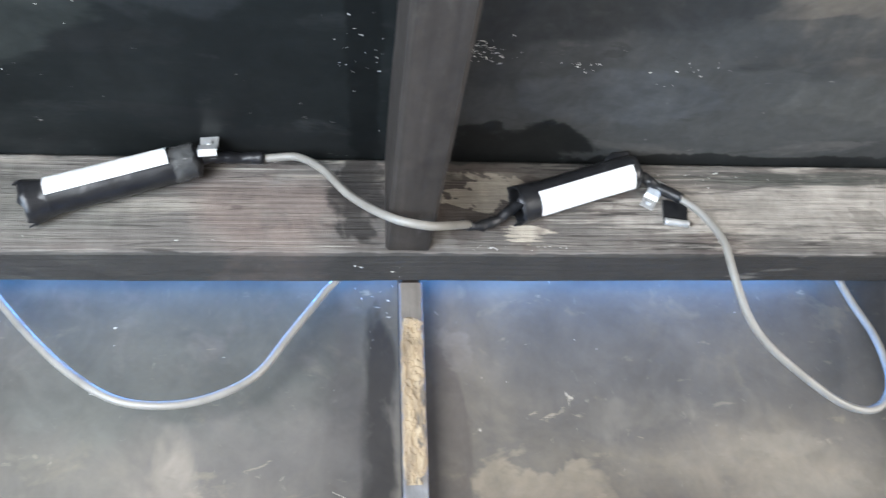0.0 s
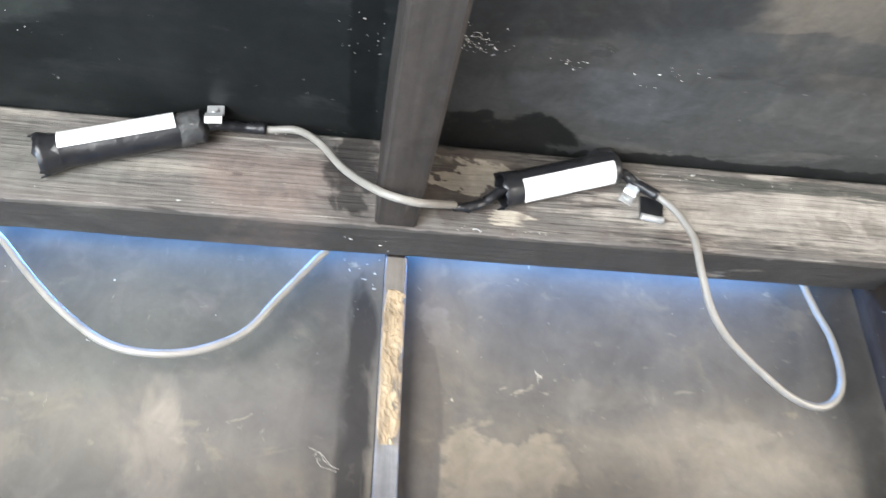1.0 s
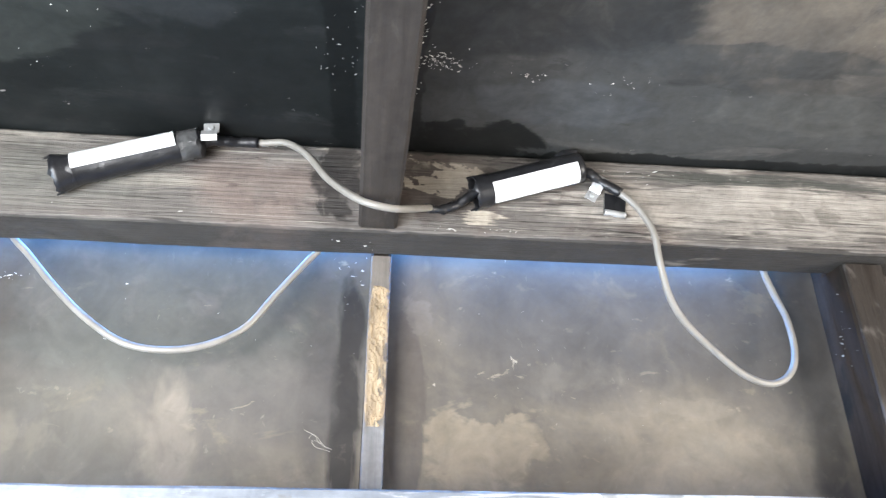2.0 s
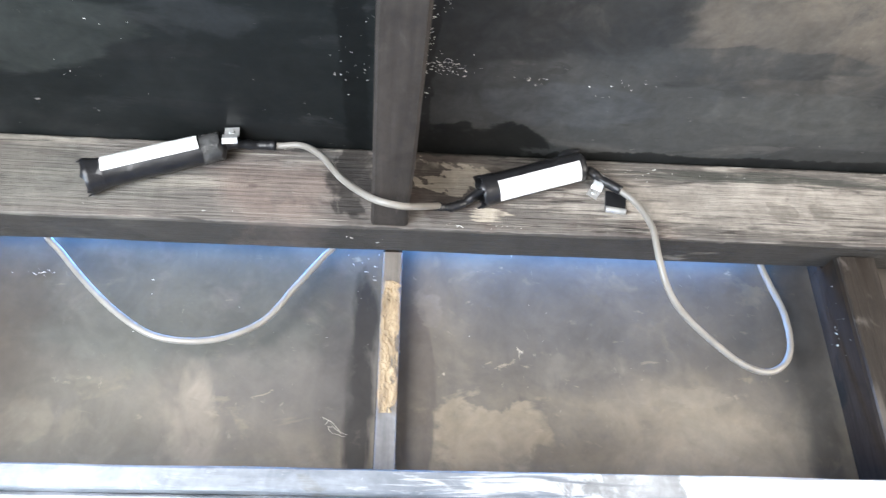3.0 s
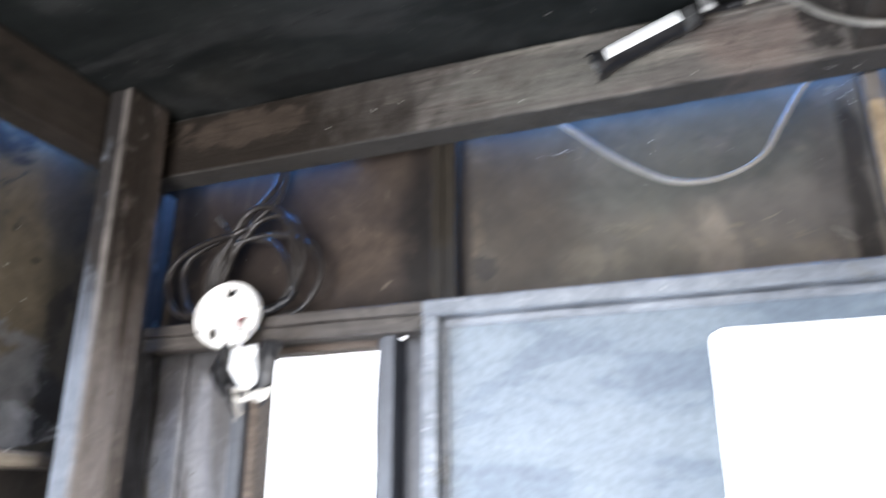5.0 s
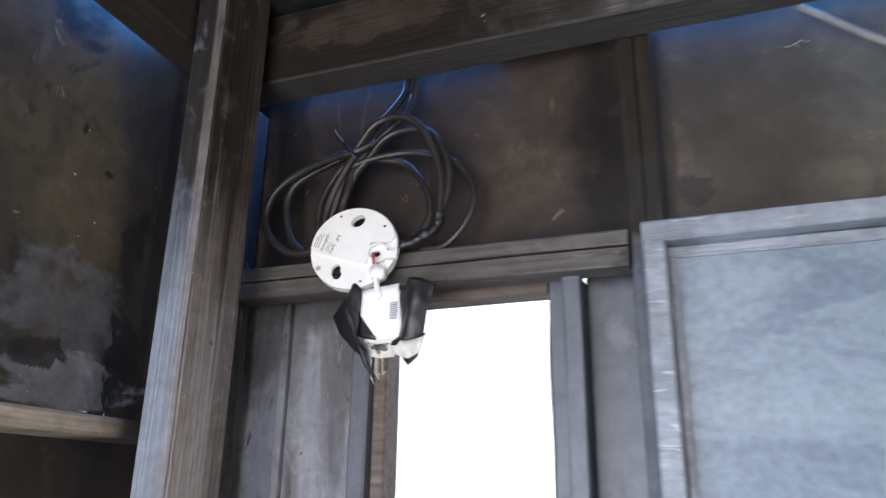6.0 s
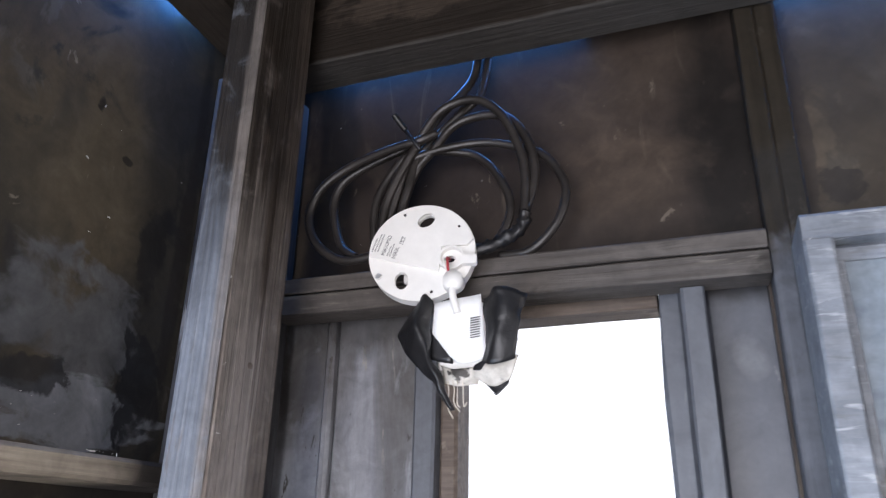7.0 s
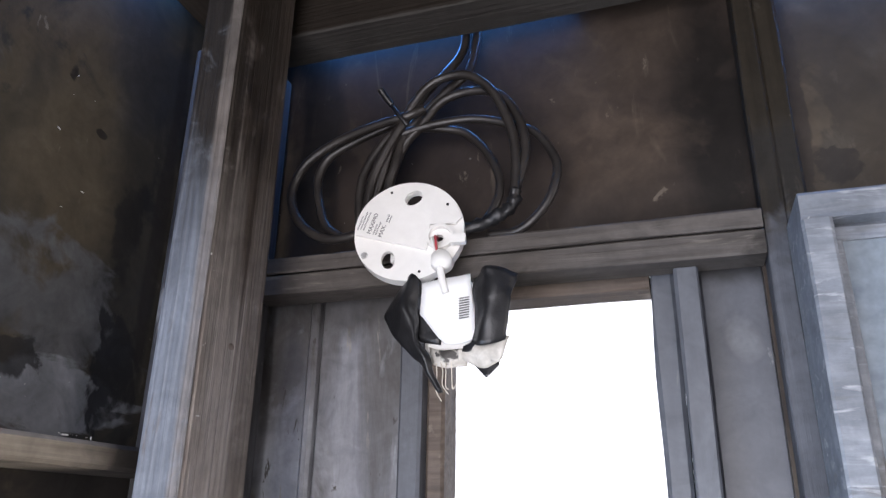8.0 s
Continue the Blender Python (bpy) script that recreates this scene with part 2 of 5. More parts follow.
ply = surf("smeared_ply_paint", [(0.3, (0.076, 0.068, 0.060)), (0.52, (0.112, 0.099, 0.085)), (0.75, (0.160, 0.138, 0.112))], (6, 6, 6), 10,
           patches=[((4, 4, 3), 0.52, 0.66, (0.160, 0.136, 0.104)), ((3, 3, 7), 0.56, 0.7, (0.082, 0.075, 0.067)), ((14, 14, 20), 0.60, 0.66, (0.168, 0.142, 0.105)), ((130, 130, 90), 0.66, 0.70, (0.175, 0.158, 0.13)), ((26, 26, 60), 0.66, 0.70, (0.235, 0.20, 0.15)), ((70, 70, 30), 0.70, 0.73, (0.38, 0.34, 0.27))],
           # Low tan paint, spread wide to lighten the wall shaded by the window frame.
           stains_and_shade=[((0.50, 0, 1.66), (0.62, WIDE, 0.095), TAN, 0.45, 0.45, 0.62, (7, 7, 11)),
                   ((-0.10, 0, 1.72), (0.20, WIDE, 0.10), (0.096, 0.086, 0.064), 0.35, 0.4, 0.7, CLOUD),
                   ((0.02, 0, 1.890), (0.24, WIDE, 0.115), (0.062, 0.063, 0.052), 0.30, 0.18, 0.75, (5, 5, 9)),
                   ((0.55, 0, 1.86), (0.22, WIDE, 0.055), (0.080, 0.075, 0.070), 0.40, 0.40, 0.6, CLOUD),
                   ((0.40, 0, 1.715), (0.060, WIDE, 0.045), (0.27, 0.222, 0.158), 0.55, 0.14, 0.7, (26, 26, 34)),
                   ((0.50, 0, 1.795), (0.050, WIDE, 0.016), (0.165, 0.146, 0.12), 0.7, 0.3, 0.45, RAGGED),
                   ((0.62, 0, 1.772), (0.060, WIDE, 0.010), (0.205, 0.176, 0.135), 0.7, 0.16, 0.55, (18, 18, 60)),
                   ((0.70, 0, 1.715), (0.080, WIDE, 0.028), (0.205, 0.176, 0.132), 0.6, 0.15, 0.7, RAGGED),
                   ((0.10, 0, 1.715), (0.030, WIDE, 0.055), (0.215, 0.182, 0.14), 0.5, 0.25, 0.7, (20, 20, 8)),
                   ((-0.08, 0, 1.725), (0.055, WIDE, 0.020), (0.165, 0.140, 0.100), 0.7, 0.25, 0.5, RAGGED),
                   ((0.325, 0, 1.760), (0.020, WIDE, 0.105), (0.100, 0.086, 0.073), 0.35, 0.10, 0.85, (26, 26, 10)),
                   ((0.335, 0, 1.865), (0.016, WIDE, 0.022), (0.17, 0.150, 0.13), 0.6, 0.10, 0.6, RAGGED),
                   ((0.262, 0, 1.75), (0.017, WIDE, 0.125), (0.026, 0.022, 0.019), 0.35, 0.14, 0.92, (30, 30, 8)),
                   ((0.236, 0, 1.80), (0.016, WIDE, 0.09), (0.075, 0.066, 0.058), 0.4, 0.3, 0.7, (24, 24, 9)),
                   ((0.775, 0, 1.80), (0.020, WIDE, 0.14), (0.065, 0.058, 0.05), 0.3, 0.3, 0.8, (24, 24, 9)),
                   # Soft dark brown beside the doubled stud: dimmer light there, coloured in.
                   ((-0.22, 0, 1.78), (0.12, WIDE, 0.18), (0.050, 0.038, 0.026), 0.35, 0.35, 0.85, CLOUD),
                   ((-0.232, 0, 1.80), (0.012, WIDE, 0.050), (0.115, 0.090, 0.060), 0.8, 0.14, 0.7, RAGGED),
                   # More of that coloured-in shade, higher on the sheet.
                   ((-0.20, 0, 1.86), (0.16, WIDE, 0.10), (0.040, 0.033, 0.026), 0.35, 0.4, 0.7, CLOUD),
                   ((-0.222, 0, 1.735), (0.017, WIDE, 0.016), (0.028, 0.023, 0.019), 0.6, 0.08, 0.9, RAGGED),
                   ((-0.246, 0, 1.80), (0.009, WIDE, 0.16), (0.035, 0.028, 0.023), 0.4, 0.10, 0.9, RAGGED)],
           rough=0.45, bump=0.10, specks=0.05, uneven=0.10)
# Near-black beside the stud, fading out: shade beyond the eaves light, coloured in.
ply_brown = surf("dark_brown_ply_with_shade", [(0.3, (0.0221, 0.0166, 0.0136)), (0.55, (0.0399, 0.0298, 0.0238)), (0.78, (0.068, 0.051, 0.0382))], (5, 5, 5), 9,
                 patches=[((5, 5, 4), 0.56, 0.68, (0.0935, 0.0723, 0.051)), ((30, 30, 5), 0.62, 0.72, (0.1105, 0.0892, 0.068)), ((70, 70, 40), 0.68, 0.72, (0.119, 0.0978, 0.0765))], stains_and_shade=[((-0.315, 0, 1.80), (0.035, WIDE, 0.16), (0.0102, 0.0085, 0.0076), 0.35, 0.35, 0.85, (20, 20, 8)), ((-0.74, 0, 1.80), (0.03, WIDE, 0.20), (0.0153, 0.0136, 0.0127), 0.4, 0.2, 0.8, (24, 24, 9)), ((-0.40, 0, 1.78), (0.05, WIDE, 0.05), (0.0723, 0.0527, 0.0382), 0.6, 0.4, 0.6, CLOUD)], rough=0.45, bump=0.1, specks=0.05, spec=0.25)
ply_dark = surf("dark_ply_paint", [(0.3, (0.0255, 0.0232, 0.0195)), (0.55, (0.054, 0.0473, 0.036)), (0.78, (0.0938, 0.0795, 0.057))], (6, 6, 6), 10,
                patches=[((5, 5, 3), 0.50, 0.64, (0.09, 0.072, 0.0465)), ((7, 7, 6), 0.54, 0.61, (0.0195, 0.0188, 0.018)), ((30, 16, 12), 0.62, 0.67, (0.09, 0.081, 0.0645)), ((5, 5, 14), 0.64, 0.69, (0.015, 0.015, 0.0158)), ((60, 50, 36), 0.68, 0.72, (0.1875, 0.165, 0.1275)), ((9, 9, 9), 0.58, 0.63, (0.033, 0.0307, 0.0277))],
                stains_and_shade=[((0, 0.43, 1.73), (WIDE, 0.07, 0.11), (0.1013, 0.081, 0.0525), 0.5, 0.35, 0.55, CLOUD),
                        ((0, 0.50, 1.88), (WIDE, 0.07, 0.08), (0.0338, 0.0345, 0.0375), 0.5, 0.3, 0.7, CLOUD),
                        ((0, 0.44, 1.585), (WIDE, 0.09, 0.050), (0.1125, 0.1147, 0.12), 0.6, 0.15, 0.8, (16, 16, 26)),
                        # Shade beneath the noggin, put into the wall's colour.
                        ((0, 0.40, 1.24), (WIDE, 1.2, 0.225), (0.0255, 0.0218, 0.0195), 0.05, 0.05, 0.92, CLOUD),
                        # Bluish-grey paint, lightened further to imitate light falling on the lower wall.
                        ((0, 0.44, 1.520), (WIDE, 0.10, 0.028), (0.2025, 0.2085, 0.2213), 0.55, 0.10, 0.85, (9, 9, 40)),
                        ((0, 0.515, 1.56), (WIDE, 0.030, 0.045), (0.0165, 0.0165, 0.0173), 0.6, 0.08, 0.9, (22, 22, 16)),
                        ((0, 0.40, 1.545), (WIDE, 0.035, 0.016), (0.0225, 0.0225, 0.0232), 0.6, 0.10, 0.8, RAGGED),
                        ((0, 0.505, 1.685), (WIDE, 0.016, 0.05), (0.0225, 0.021, 0.0195), 0.5, 0.15, 0.8, RAGGED),
                        ((0, 0.410, 1.795), (WIDE, 0.005, 0.007), (0.015, 0.0135, 0.012), 0.5, 0.15, 0.85, RAGGED),
                        ((0, 0.452, 1.757), (WIDE, 0.007, 0.004), (0.0135, 0.012, 0.0105), 0.4, 0.15, 0.85, RAGGED),
                        ((0, 0.545, 1.75), (WIDE, 0.010, 0.24), (0.021, 0.018, 0.0158), 0.4, 0.2, 0.85, (20, 20, 7))], rough=0.40, bump=0.2, specks=0.06, spec=0.3)
ceiling_paint = surf("black_ceiling_paint", [(0.3, (0.006, 0.0072, 0.0072)), (0.52, (0.011, 0.0128, 0.0128)), (0.75, (0.024, 0.026, 0.0255))], (3, 9, 5), 9,
                     patches=[((2.5, 6, 3), 0.53, 0.60, (0.026, 0.027, 0.027)), ((2, 3, 2), 0.56, 0.72, (0.040, 0.039, 0.035)), ((14, 40, 14), 0.62, 0.74, (0.026, 0.027, 0.027)), ((70, 110, 50), 0.69, 0.73, (0.20, 0.19, 0.18)), ((3, 12, 3), 0.57, 0.61, (0.012, 0.013, 0.013)), ((6, 20, 6), 0.60, 0.70, (0.027, 0.028, 0.028))],
                     stains_and_shade=[((-0.06, 0.40, 0), (0.09, 0.06, WIDE), (0.032, 0.036, 0.033), 0.45, 0.10, 0.75, (10, 22, 9)), ((0.12, 0.38, 0), (0.06, 0.03, WIDE), (0.024, 0.026, 0.027), 0.5, 0.15, 0.7, (10, 22, 9)), ((0.25, 0.40, 0), (0.014, 0.3, WIDE), (0.006, 0.007, 0.007), 0.4, 0.1, 0.9, RAGGED)], rough=0.55, bump=0.2, spec=0.2)
ceiling_grey = surf("grey_ceiling_warm_light", [(0.3, (0.030, 0.031, 0.031)), (0.52, (0.050, 0.051, 0.050)), (0.75, (0.075, 0.074, 0.070))], (3, 7, 5), 10,
                    patches=[((2.5, 5, 3), 0.52, 0.58, (0.060, 0.061, 0.059)), ((3, 9, 3), 0.56, 0.61, (0.038, 0.039, 0.039)), ((5, 12, 6), 0.60, 0.65, (0.080, 0.078, 0.074)), ((30, 60, 9), 0.62, 0.68, (0.046, 0.046, 0.044)), ((80, 120, 50), 0.69, 0.73, (0.20, 0.19, 0.175))],
                    # Warm light on the east end of the ceiling, put into the colour.
                    stains_and_shade=[((0.74, 0.27, 0), (0.26, 0.13, WIDE), (0.165, 0.140, 0.112), 0.4, 0.5, 0.75, CLOUD),
                            ((0.37, 0.31, 0), (0.19, 0.115, WIDE), (0.031, 0.032, 0.032), 0.28, 0.05, 0.8, (6, 9, 6)),
                            ((0.47, 0.475, 0), (0.10, 0.035, WIDE), (0.066, 0.069, 0.071), 0.5, 0.08, 0.7, (9, 14, 9)),
                            ((0.74, 0.475, 0), (0.11, 0.035, WIDE), (0.080, 0.080, 0.075), 0.5, 0.06, 0.75, (9, 16, 9)),
                            ((0.60, 0.40, 0), (0.12, 0.022, WIDE), (0.044, 0.046, 0.046), 0.5, 0.08, 0.7, (7, 20, 9)),
                            ((0.375, 0.545, 0), (0.095, 0.034, WIDE), (0.012, 0.013, 0.013), 0.30, 0.05, 0.95, (16, 20, 9)),
                            ((0.80, 0.572, 0), (0.60, 0.017, WIDE), (0.012, 0.013, 0.013), 0.35, 0.06, 0.95, (26, 10, 9)),
                            ((0.317, 0.40, 0), (0.012, 0.20, WIDE), (0.020, 0.020, 0.020), 0.4, 0.1, 0.9, RAGGED)], rough=0.5, bump=0.2, spec=0.25)
# Pale flecks colour in the glints along the batten's edge.
batten_paint = surf("batten_paint_with_glints", [(0.3, (0.030, 0.029, 0.030)), (0.7, (0.075, 0.074, 0.078))], grainy("z", 5, 90), patches=[((60, 60, 12), 0.62, 0.66, (0.20, 0.20, 0.205)), ((20, 20, 5), 0.56, 0.64, (0.02, 0.018, 0.017))], rough=0.45, bump=0.3)
stud_side = surf("brown_black_stud_paint", [(0.3, (0.018, 0.013, 0.010)), (0.7, (0.036, 0.027, 0.021))], grainy("z", 6, 70), patches=[((50, 50, 30), 0.69, 0.72, (0.3, 0.29, 0.27)), ((10, 10, 5), 0.56, 0.64, (0.014, 0.013, 0.012))], rough=0.6, bump=0.3, spec=0.1)
slate_paint = surf("slate_blue_paint", [(0.25, (0.080, 0.085, 0.098)), (0.6, (0.105, 0.111, 0.126)), (0.85, (0.145, 0.151, 0.166))], grainy("z", 6, 50),
                   patches=[((9, 9, 4), 0.58, 0.68, (0.05, 0.047, 0.045)), ((25, 25, 5), 0.66, 0.72, (0.25, 0.24, 0.22))], rough=0.5, bump=0.25)
panel_paint = surf("sooty_panel_rail_shadow", [(0.3, (0.155, 0.158, 0.175)), (0.55, (0.26, 0.266, 0.29)), (0.8, (0.38, 0.387, 0.41))], (34, 34, 5), 10,
                   patches=[((10, 10, 3), 0.48, 0.66, (0.080, 0.074, 0.070)), ((22, 22, 6), 0.56, 0.68, (0.29, 0.298, 0.32)), ((50, 50, 9), 0.62, 0.68, (0.25, 0.235, 0.205)), ((90, 90, 30), 0.66, 0.70, (0.06, 0.055, 0.05))],
                   # The second patch is the rail's shadow on the panel top, coloured in.
                   stains_and_shade=[((-0.77, 0, 1.60), (0.05, WIDE, 0.075), (0.080, 0.066, 0.054), 0.4, 0.4, 0.75, (20, 20, 8)), ((-0.675, 0, 1.645), (0.09, WIDE, 0.030), (0.05, 0.047, 0.046), 0.4, 0.3, 0.85, (20, 20, 8))], rough=0.5, bump=0.25, specks=0.05)
panel_slate = surf("dim_slate_panel_rail_shadow", [(0.3, (0.058, 0.062, 0.074)), (0.6, (0.082, 0.087, 0.102)), (0.8, (0.115, 0.121, 0.138))], (12, 12, 8), 8,
                   # The last patch colours in the shadow that the rail throws here.
                   patches=[((20, 20, 5), 0.58, 0.68, (0.05, 0.05, 0.056)), ((60, 60, 14), 0.68, 0.72, (0.21, 0.21, 0.215))], stains_and_shade=[((-0.312, 0, 1.585), (0.012, WIDE, 0.016), (0.15, 0.155, 0.168), 0.4, 0.4, 0.7, RAGGED), ((-0.31, 0, 1.655), (0.06, WIDE, 0.022), (0.035, 0.033, 0.033), 0.3, 0.3, 0.85, RAGGED)], rough=0.45, bump=0.2)
brown_wood = surf("brown_reveal_wood", [(0.3, (0.06, 0.043, 0.033)), (0.7, (0.17, 0.13, 0.10))], grainy("x", 5, 120), patches=[((9, 9, 9), 0.58, 0.66, (0.3, 0.25, 0.2))], rough=0.6, bump=0.4)
frame_paint = surf("chalky_grey_frame_paint", [(0.3, (0.1232, 0.136, 0.1598)), (0.55, (0.1742, 0.1904, 0.2167)), (0.8, (0.2635, 0.278, 0.2992))], (14, 40, 40), 8,
                   patches=[((14, 14, 30), 0.62, 0.66, (0.1445, 0.1487, 0.153)), ((22, 60, 110), 0.59, 0.66, (0.34, 0.3527, 0.374)), ((12, 90, 200), 0.62, 0.66, (0.136, 0.1445, 0.1573)), ((90, 90, 60), 0.68, 0.71, (0.595, 0.595, 0.5865))],
                   # The first patch whitens the east end, colouring in light from the eaves.
                   stains_and_shade=[((0.80, 0.55, 1.66), (0.42, WIDE, WIDE), (0.56, 0.57, 0.585), 0.35, 0.12, 0.9, STREAK), ((0.52, 0.55, 1.66), (0.045, WIDE, WIDE), (0.187, 0.1913, 0.1955), 0.5, 0.06, 0.85, RAGGED), ((-0.02, 0.55, 1.66), (0.22, WIDE, WIDE), (0.2295, 0.2465, 0.272), 0.5, 0.2, 0.7, STREAK)], rough=0.5, bump=0.4)
cable_grey = surf("grey_cable_sheath", [(0.3, (0.205, 0.190, 0.165)), (0.7, (0.275, 0.256, 0.226))], (30, 30, 30), patches=[((40, 40, 40), 0.66, 0.72, (0.25, 0.24, 0.22))], rough=0.4, bump=0.03, uneven=0.04)
cable_black = surf("black_rubber_cable", [(0.3, (0.015, 0.013, 0.012)), (0.7, (0.035, 0.030, 0.027))], (30, 30, 30), rough=0.36, bump=0.05)
tape = surf("black_electrical_tape", [(0.3, (0.008, 0.008, 0.009)), (0.7, (0.022, 0.022, 0.024))], (40, 40, 40), patches=[((30, 30, 30), 0.68, 0.78, (0.07, 0.07, 0.07))], rough=0.34, bump=0.4, spec=0.5)
grey_tape = surf("greyish_clear_tape", [(0.3, (0.03, 0.03, 0.03)), (0.7, (0.10, 0.10, 0.098))], (50, 50, 50), patches=[((60, 60, 60), 0.60, 0.66, (0.35, 0.35, 0.34))], rough=0.24, bump=0.4)
# The dark band colours in the noggin's unlit end by the post.
noggin_wood = surf("worn_noggin_wood", [(0.3, (0.16, 0.132, 0.10)), (0.7, (0.38, 0.325, 0.25))], grainy("y", 5, 160), patches=[((9, 9, 9), 0.56, 0.64, (0.06, 0.05, 0.04))], bands=[("y", 0.51, 0.075, (0.035, 0.030, 0.026), 0.06, 0.02)], rough=0.6, bump=0.4)
paper = surf("white_paper_label", [(0.3, (0.82, 0.82, 0.81)), (0.7, (0.88, 0.88, 0.87))], (20, 20, 20), rough=0.6, bump=0.03, uneven=0.04)
zinc = surf("galvanised_steel", [(0.3, (0.55, 0.55, 0.54)), (0.7, (0.75, 0.75, 0.74))], (60, 60, 60), patches=[((70, 70, 70), 0.62, 0.7, (0.35, 0.34, 0.32))], rough=0.42, bump=0.1, metal=0.7, uneven=0.04)
plastic = surf("ivory_plastic", [(0.3, (0.80, 0.785, 0.75)), (0.7, (0.85, 0.84, 0.81))], (15, 15, 15), rough=0.4, bump=0.02, uneven=0.04)
ink = surf("grey_print", [(0.3, (0.10, 0.10, 0.10)), (0.7, (0.16, 0.16, 0.155))], rough=0.6, bump=0, uneven=0.04)
red_wire = surf("red_wire_sheath", [(0.3, (0.35, 0.03, 0.04)), (0.7, (0.45, 0.05, 0.06))], rough=0.4, bump=0, uneven=0.04)
dark_hole = surf("black_plastic", [(0.3, (0.012, 0.011, 0.010)), (0.7, (0.02, 0.019, 0.018))], rough=0.5, bump=0, uneven=0.04)
foil = surf("torn_pale_tape", [(0.3, (0.35, 0.32, 0.27)), (0.7, (0.72, 0.69, 0.63))], (60, 60, 60), patches=[((50, 50, 50), 0.58, 0.63, (0.06, 0.055, 0.05))], rough=0.35, bump=0.6)
thread_mat = surf("pale_thread", [(0.3, (0.55, 0.50, 0.42)), (0.7, (0.72, 0.66, 0.56))], rough=0.7, bump=0, uneven=0.04)
# Unseen floor and ground, kept dark to cut light bounced up to the ceiling.
floor_mat = surf("dark_grey_concrete", [(0.3, (0.075, 0.068, 0.060)), (0.7, (0.13, 0.12, 0.105))], (6, 6, 6), patches=[((2, 2, 2), 0.55, 0.7, (0.06, 0.055, 0.05))], rough=0.8, bump=0.2)

# Milky sheet of the window: part scatters back, part lets the daylight through.
milky = bpy.data.materials.new("milky_sheet")
milky.use_nodes = True
mn, ml = milky.node_tree.nodes, milky.node_tree.links
mb = mn["Principled BSDF"]
mb.inputs["Base Color"].default_value, mb.inputs["Roughness"].default_value = (0.34, 0.39, 0.45, 1), 0.35
mt = mn.new("ShaderNodeBsdfTranslucent")
mc, mp_, mz, mr = mn.new("ShaderNodeTexCoord"), mn.new("ShaderNodeMapping"), mn.new("ShaderNodeTexNoise"), mn.new("ShaderNodeValToRGB")
mp_.inputs["Scale"].default_value = (5, 5, 15)
mz.inputs["Scale"].default_value, mz.inputs["Detail"].default_value, mz.inputs["Distortion"].default_value = 1.0, 8, 0.8
mr.color_ramp.elements[0].position, mr.color_ramp.elements[0].color = 0.30, (0.255, 0.305, 0.365, 1)
mr.color_ramp.elements[1].position, mr.color_ramp.elements[1].color = 0.62, (0.37, 0.425, 0.475, 1)
mr.color_ramp.elements.new(0.46).color = (0.285, 0.34, 0.40, 1)
mr.color_ramp.elements.new(0.49).color = (0.335, 0.39, 0.445, 1)
ml.new(mc.outputs["Object"], mp_.inputs[0]), ml.new(mp_.outputs[0], mz.inputs["Vector"]), ml.new(mz.outputs["Fac"], mr.inputs[0])
mf, mg, mk = mn.new("ShaderNodeTexNoise"), mn.new("ShaderNodeMapRange"), mn.new("ShaderNodeVectorMath")
mf.inputs["Scale"].default_value, mf.inputs["Detail"].default_value = 130, 5
ml.new(mc.outputs["Object"], mf.inputs["Vector"]), ml.new(mf.outputs["Fac"], mg.inputs["Value"])
for key, v in (("From Min", 0.3), ("From Max", 0.7), ("To Min", 0.86), ("To Max", 1.14)):
    mg.inputs[key].default_value = v
mk.operation = "SCALE"
ml.new(mr.outputs[0], mk.inputs[0]), ml.new(mg.outputs["Result"], mk.inputs["Scale"])
ml.new(mk.outputs[0], mt.inputs["Color"]), ml.new(mk.outputs[0], mb.inputs["Base Color"])
mh = mn.new("ShaderNodeBump")
mh.inputs["Strength"].default_value, mh.inputs["Distance"].default_value = 0.25, 0.002
ml.new(mf.outputs["Fac"], mh.inputs["Height"]), ml.new(mh.outputs[0], mb.inputs["Normal"])
mm = mn.new("ShaderNodeMixShader")
mm.inputs[0].default_value = 0.5
ml.new(mb.outputs[0], mm.inputs[1]), ml.new(mt.outputs[0], mm.inputs[2])
ml.new(mm.outputs[0], mn["Material Output"].inputs["Surface"])

glow = bpy.data.materials.new("bright_outdoors")
glow.use_nodes = True
gn = glow.node_tree.nodes
ge = gn.new("ShaderNodeEmission")
ge.inputs["Color"].default_value, ge.inputs["Strength"].default_value = (0.97, 0.985, 1.0, 1), 8.0
glow.node_tree.links.new(ge.outputs[0], gn["Material Output"].inputs["Surface"])


# ---- builders
def mesh_of(name, bm, material, smooth=False):
    bmesh.ops.recalc_face_normals(bm, faces=bm.faces)
    me = bpy.data.meshes.new(name)
    bm.to_mesh(me)
    bm.free()
    for p in me.polygons:
        p.use_smooth = smooth
    me.materials.append(material)
    return me


def thing(name, bm, material, label, category, kind="", group="", smooth=False):
    return tagged(new(name, mesh_of(name, bm, material, smooth)), label, category, group, kind)


def holder(name, at, label, category, group="", kind=""):
    ob = new(name)
    ob.location = at
    ob.empty_display_size = 0.05
    return tagged(ob, label, category, group, kind)


def part(name, bm, material, parent, label="", smooth=False):
    ob = new(name, mesh_of(name, bm, material, smooth))
    ob.parent = parent
    at, up = Vector(), parent
    while up:
        at, up = at + up.location, up.parent
    ob.location = -at
    return tagged(ob, label)


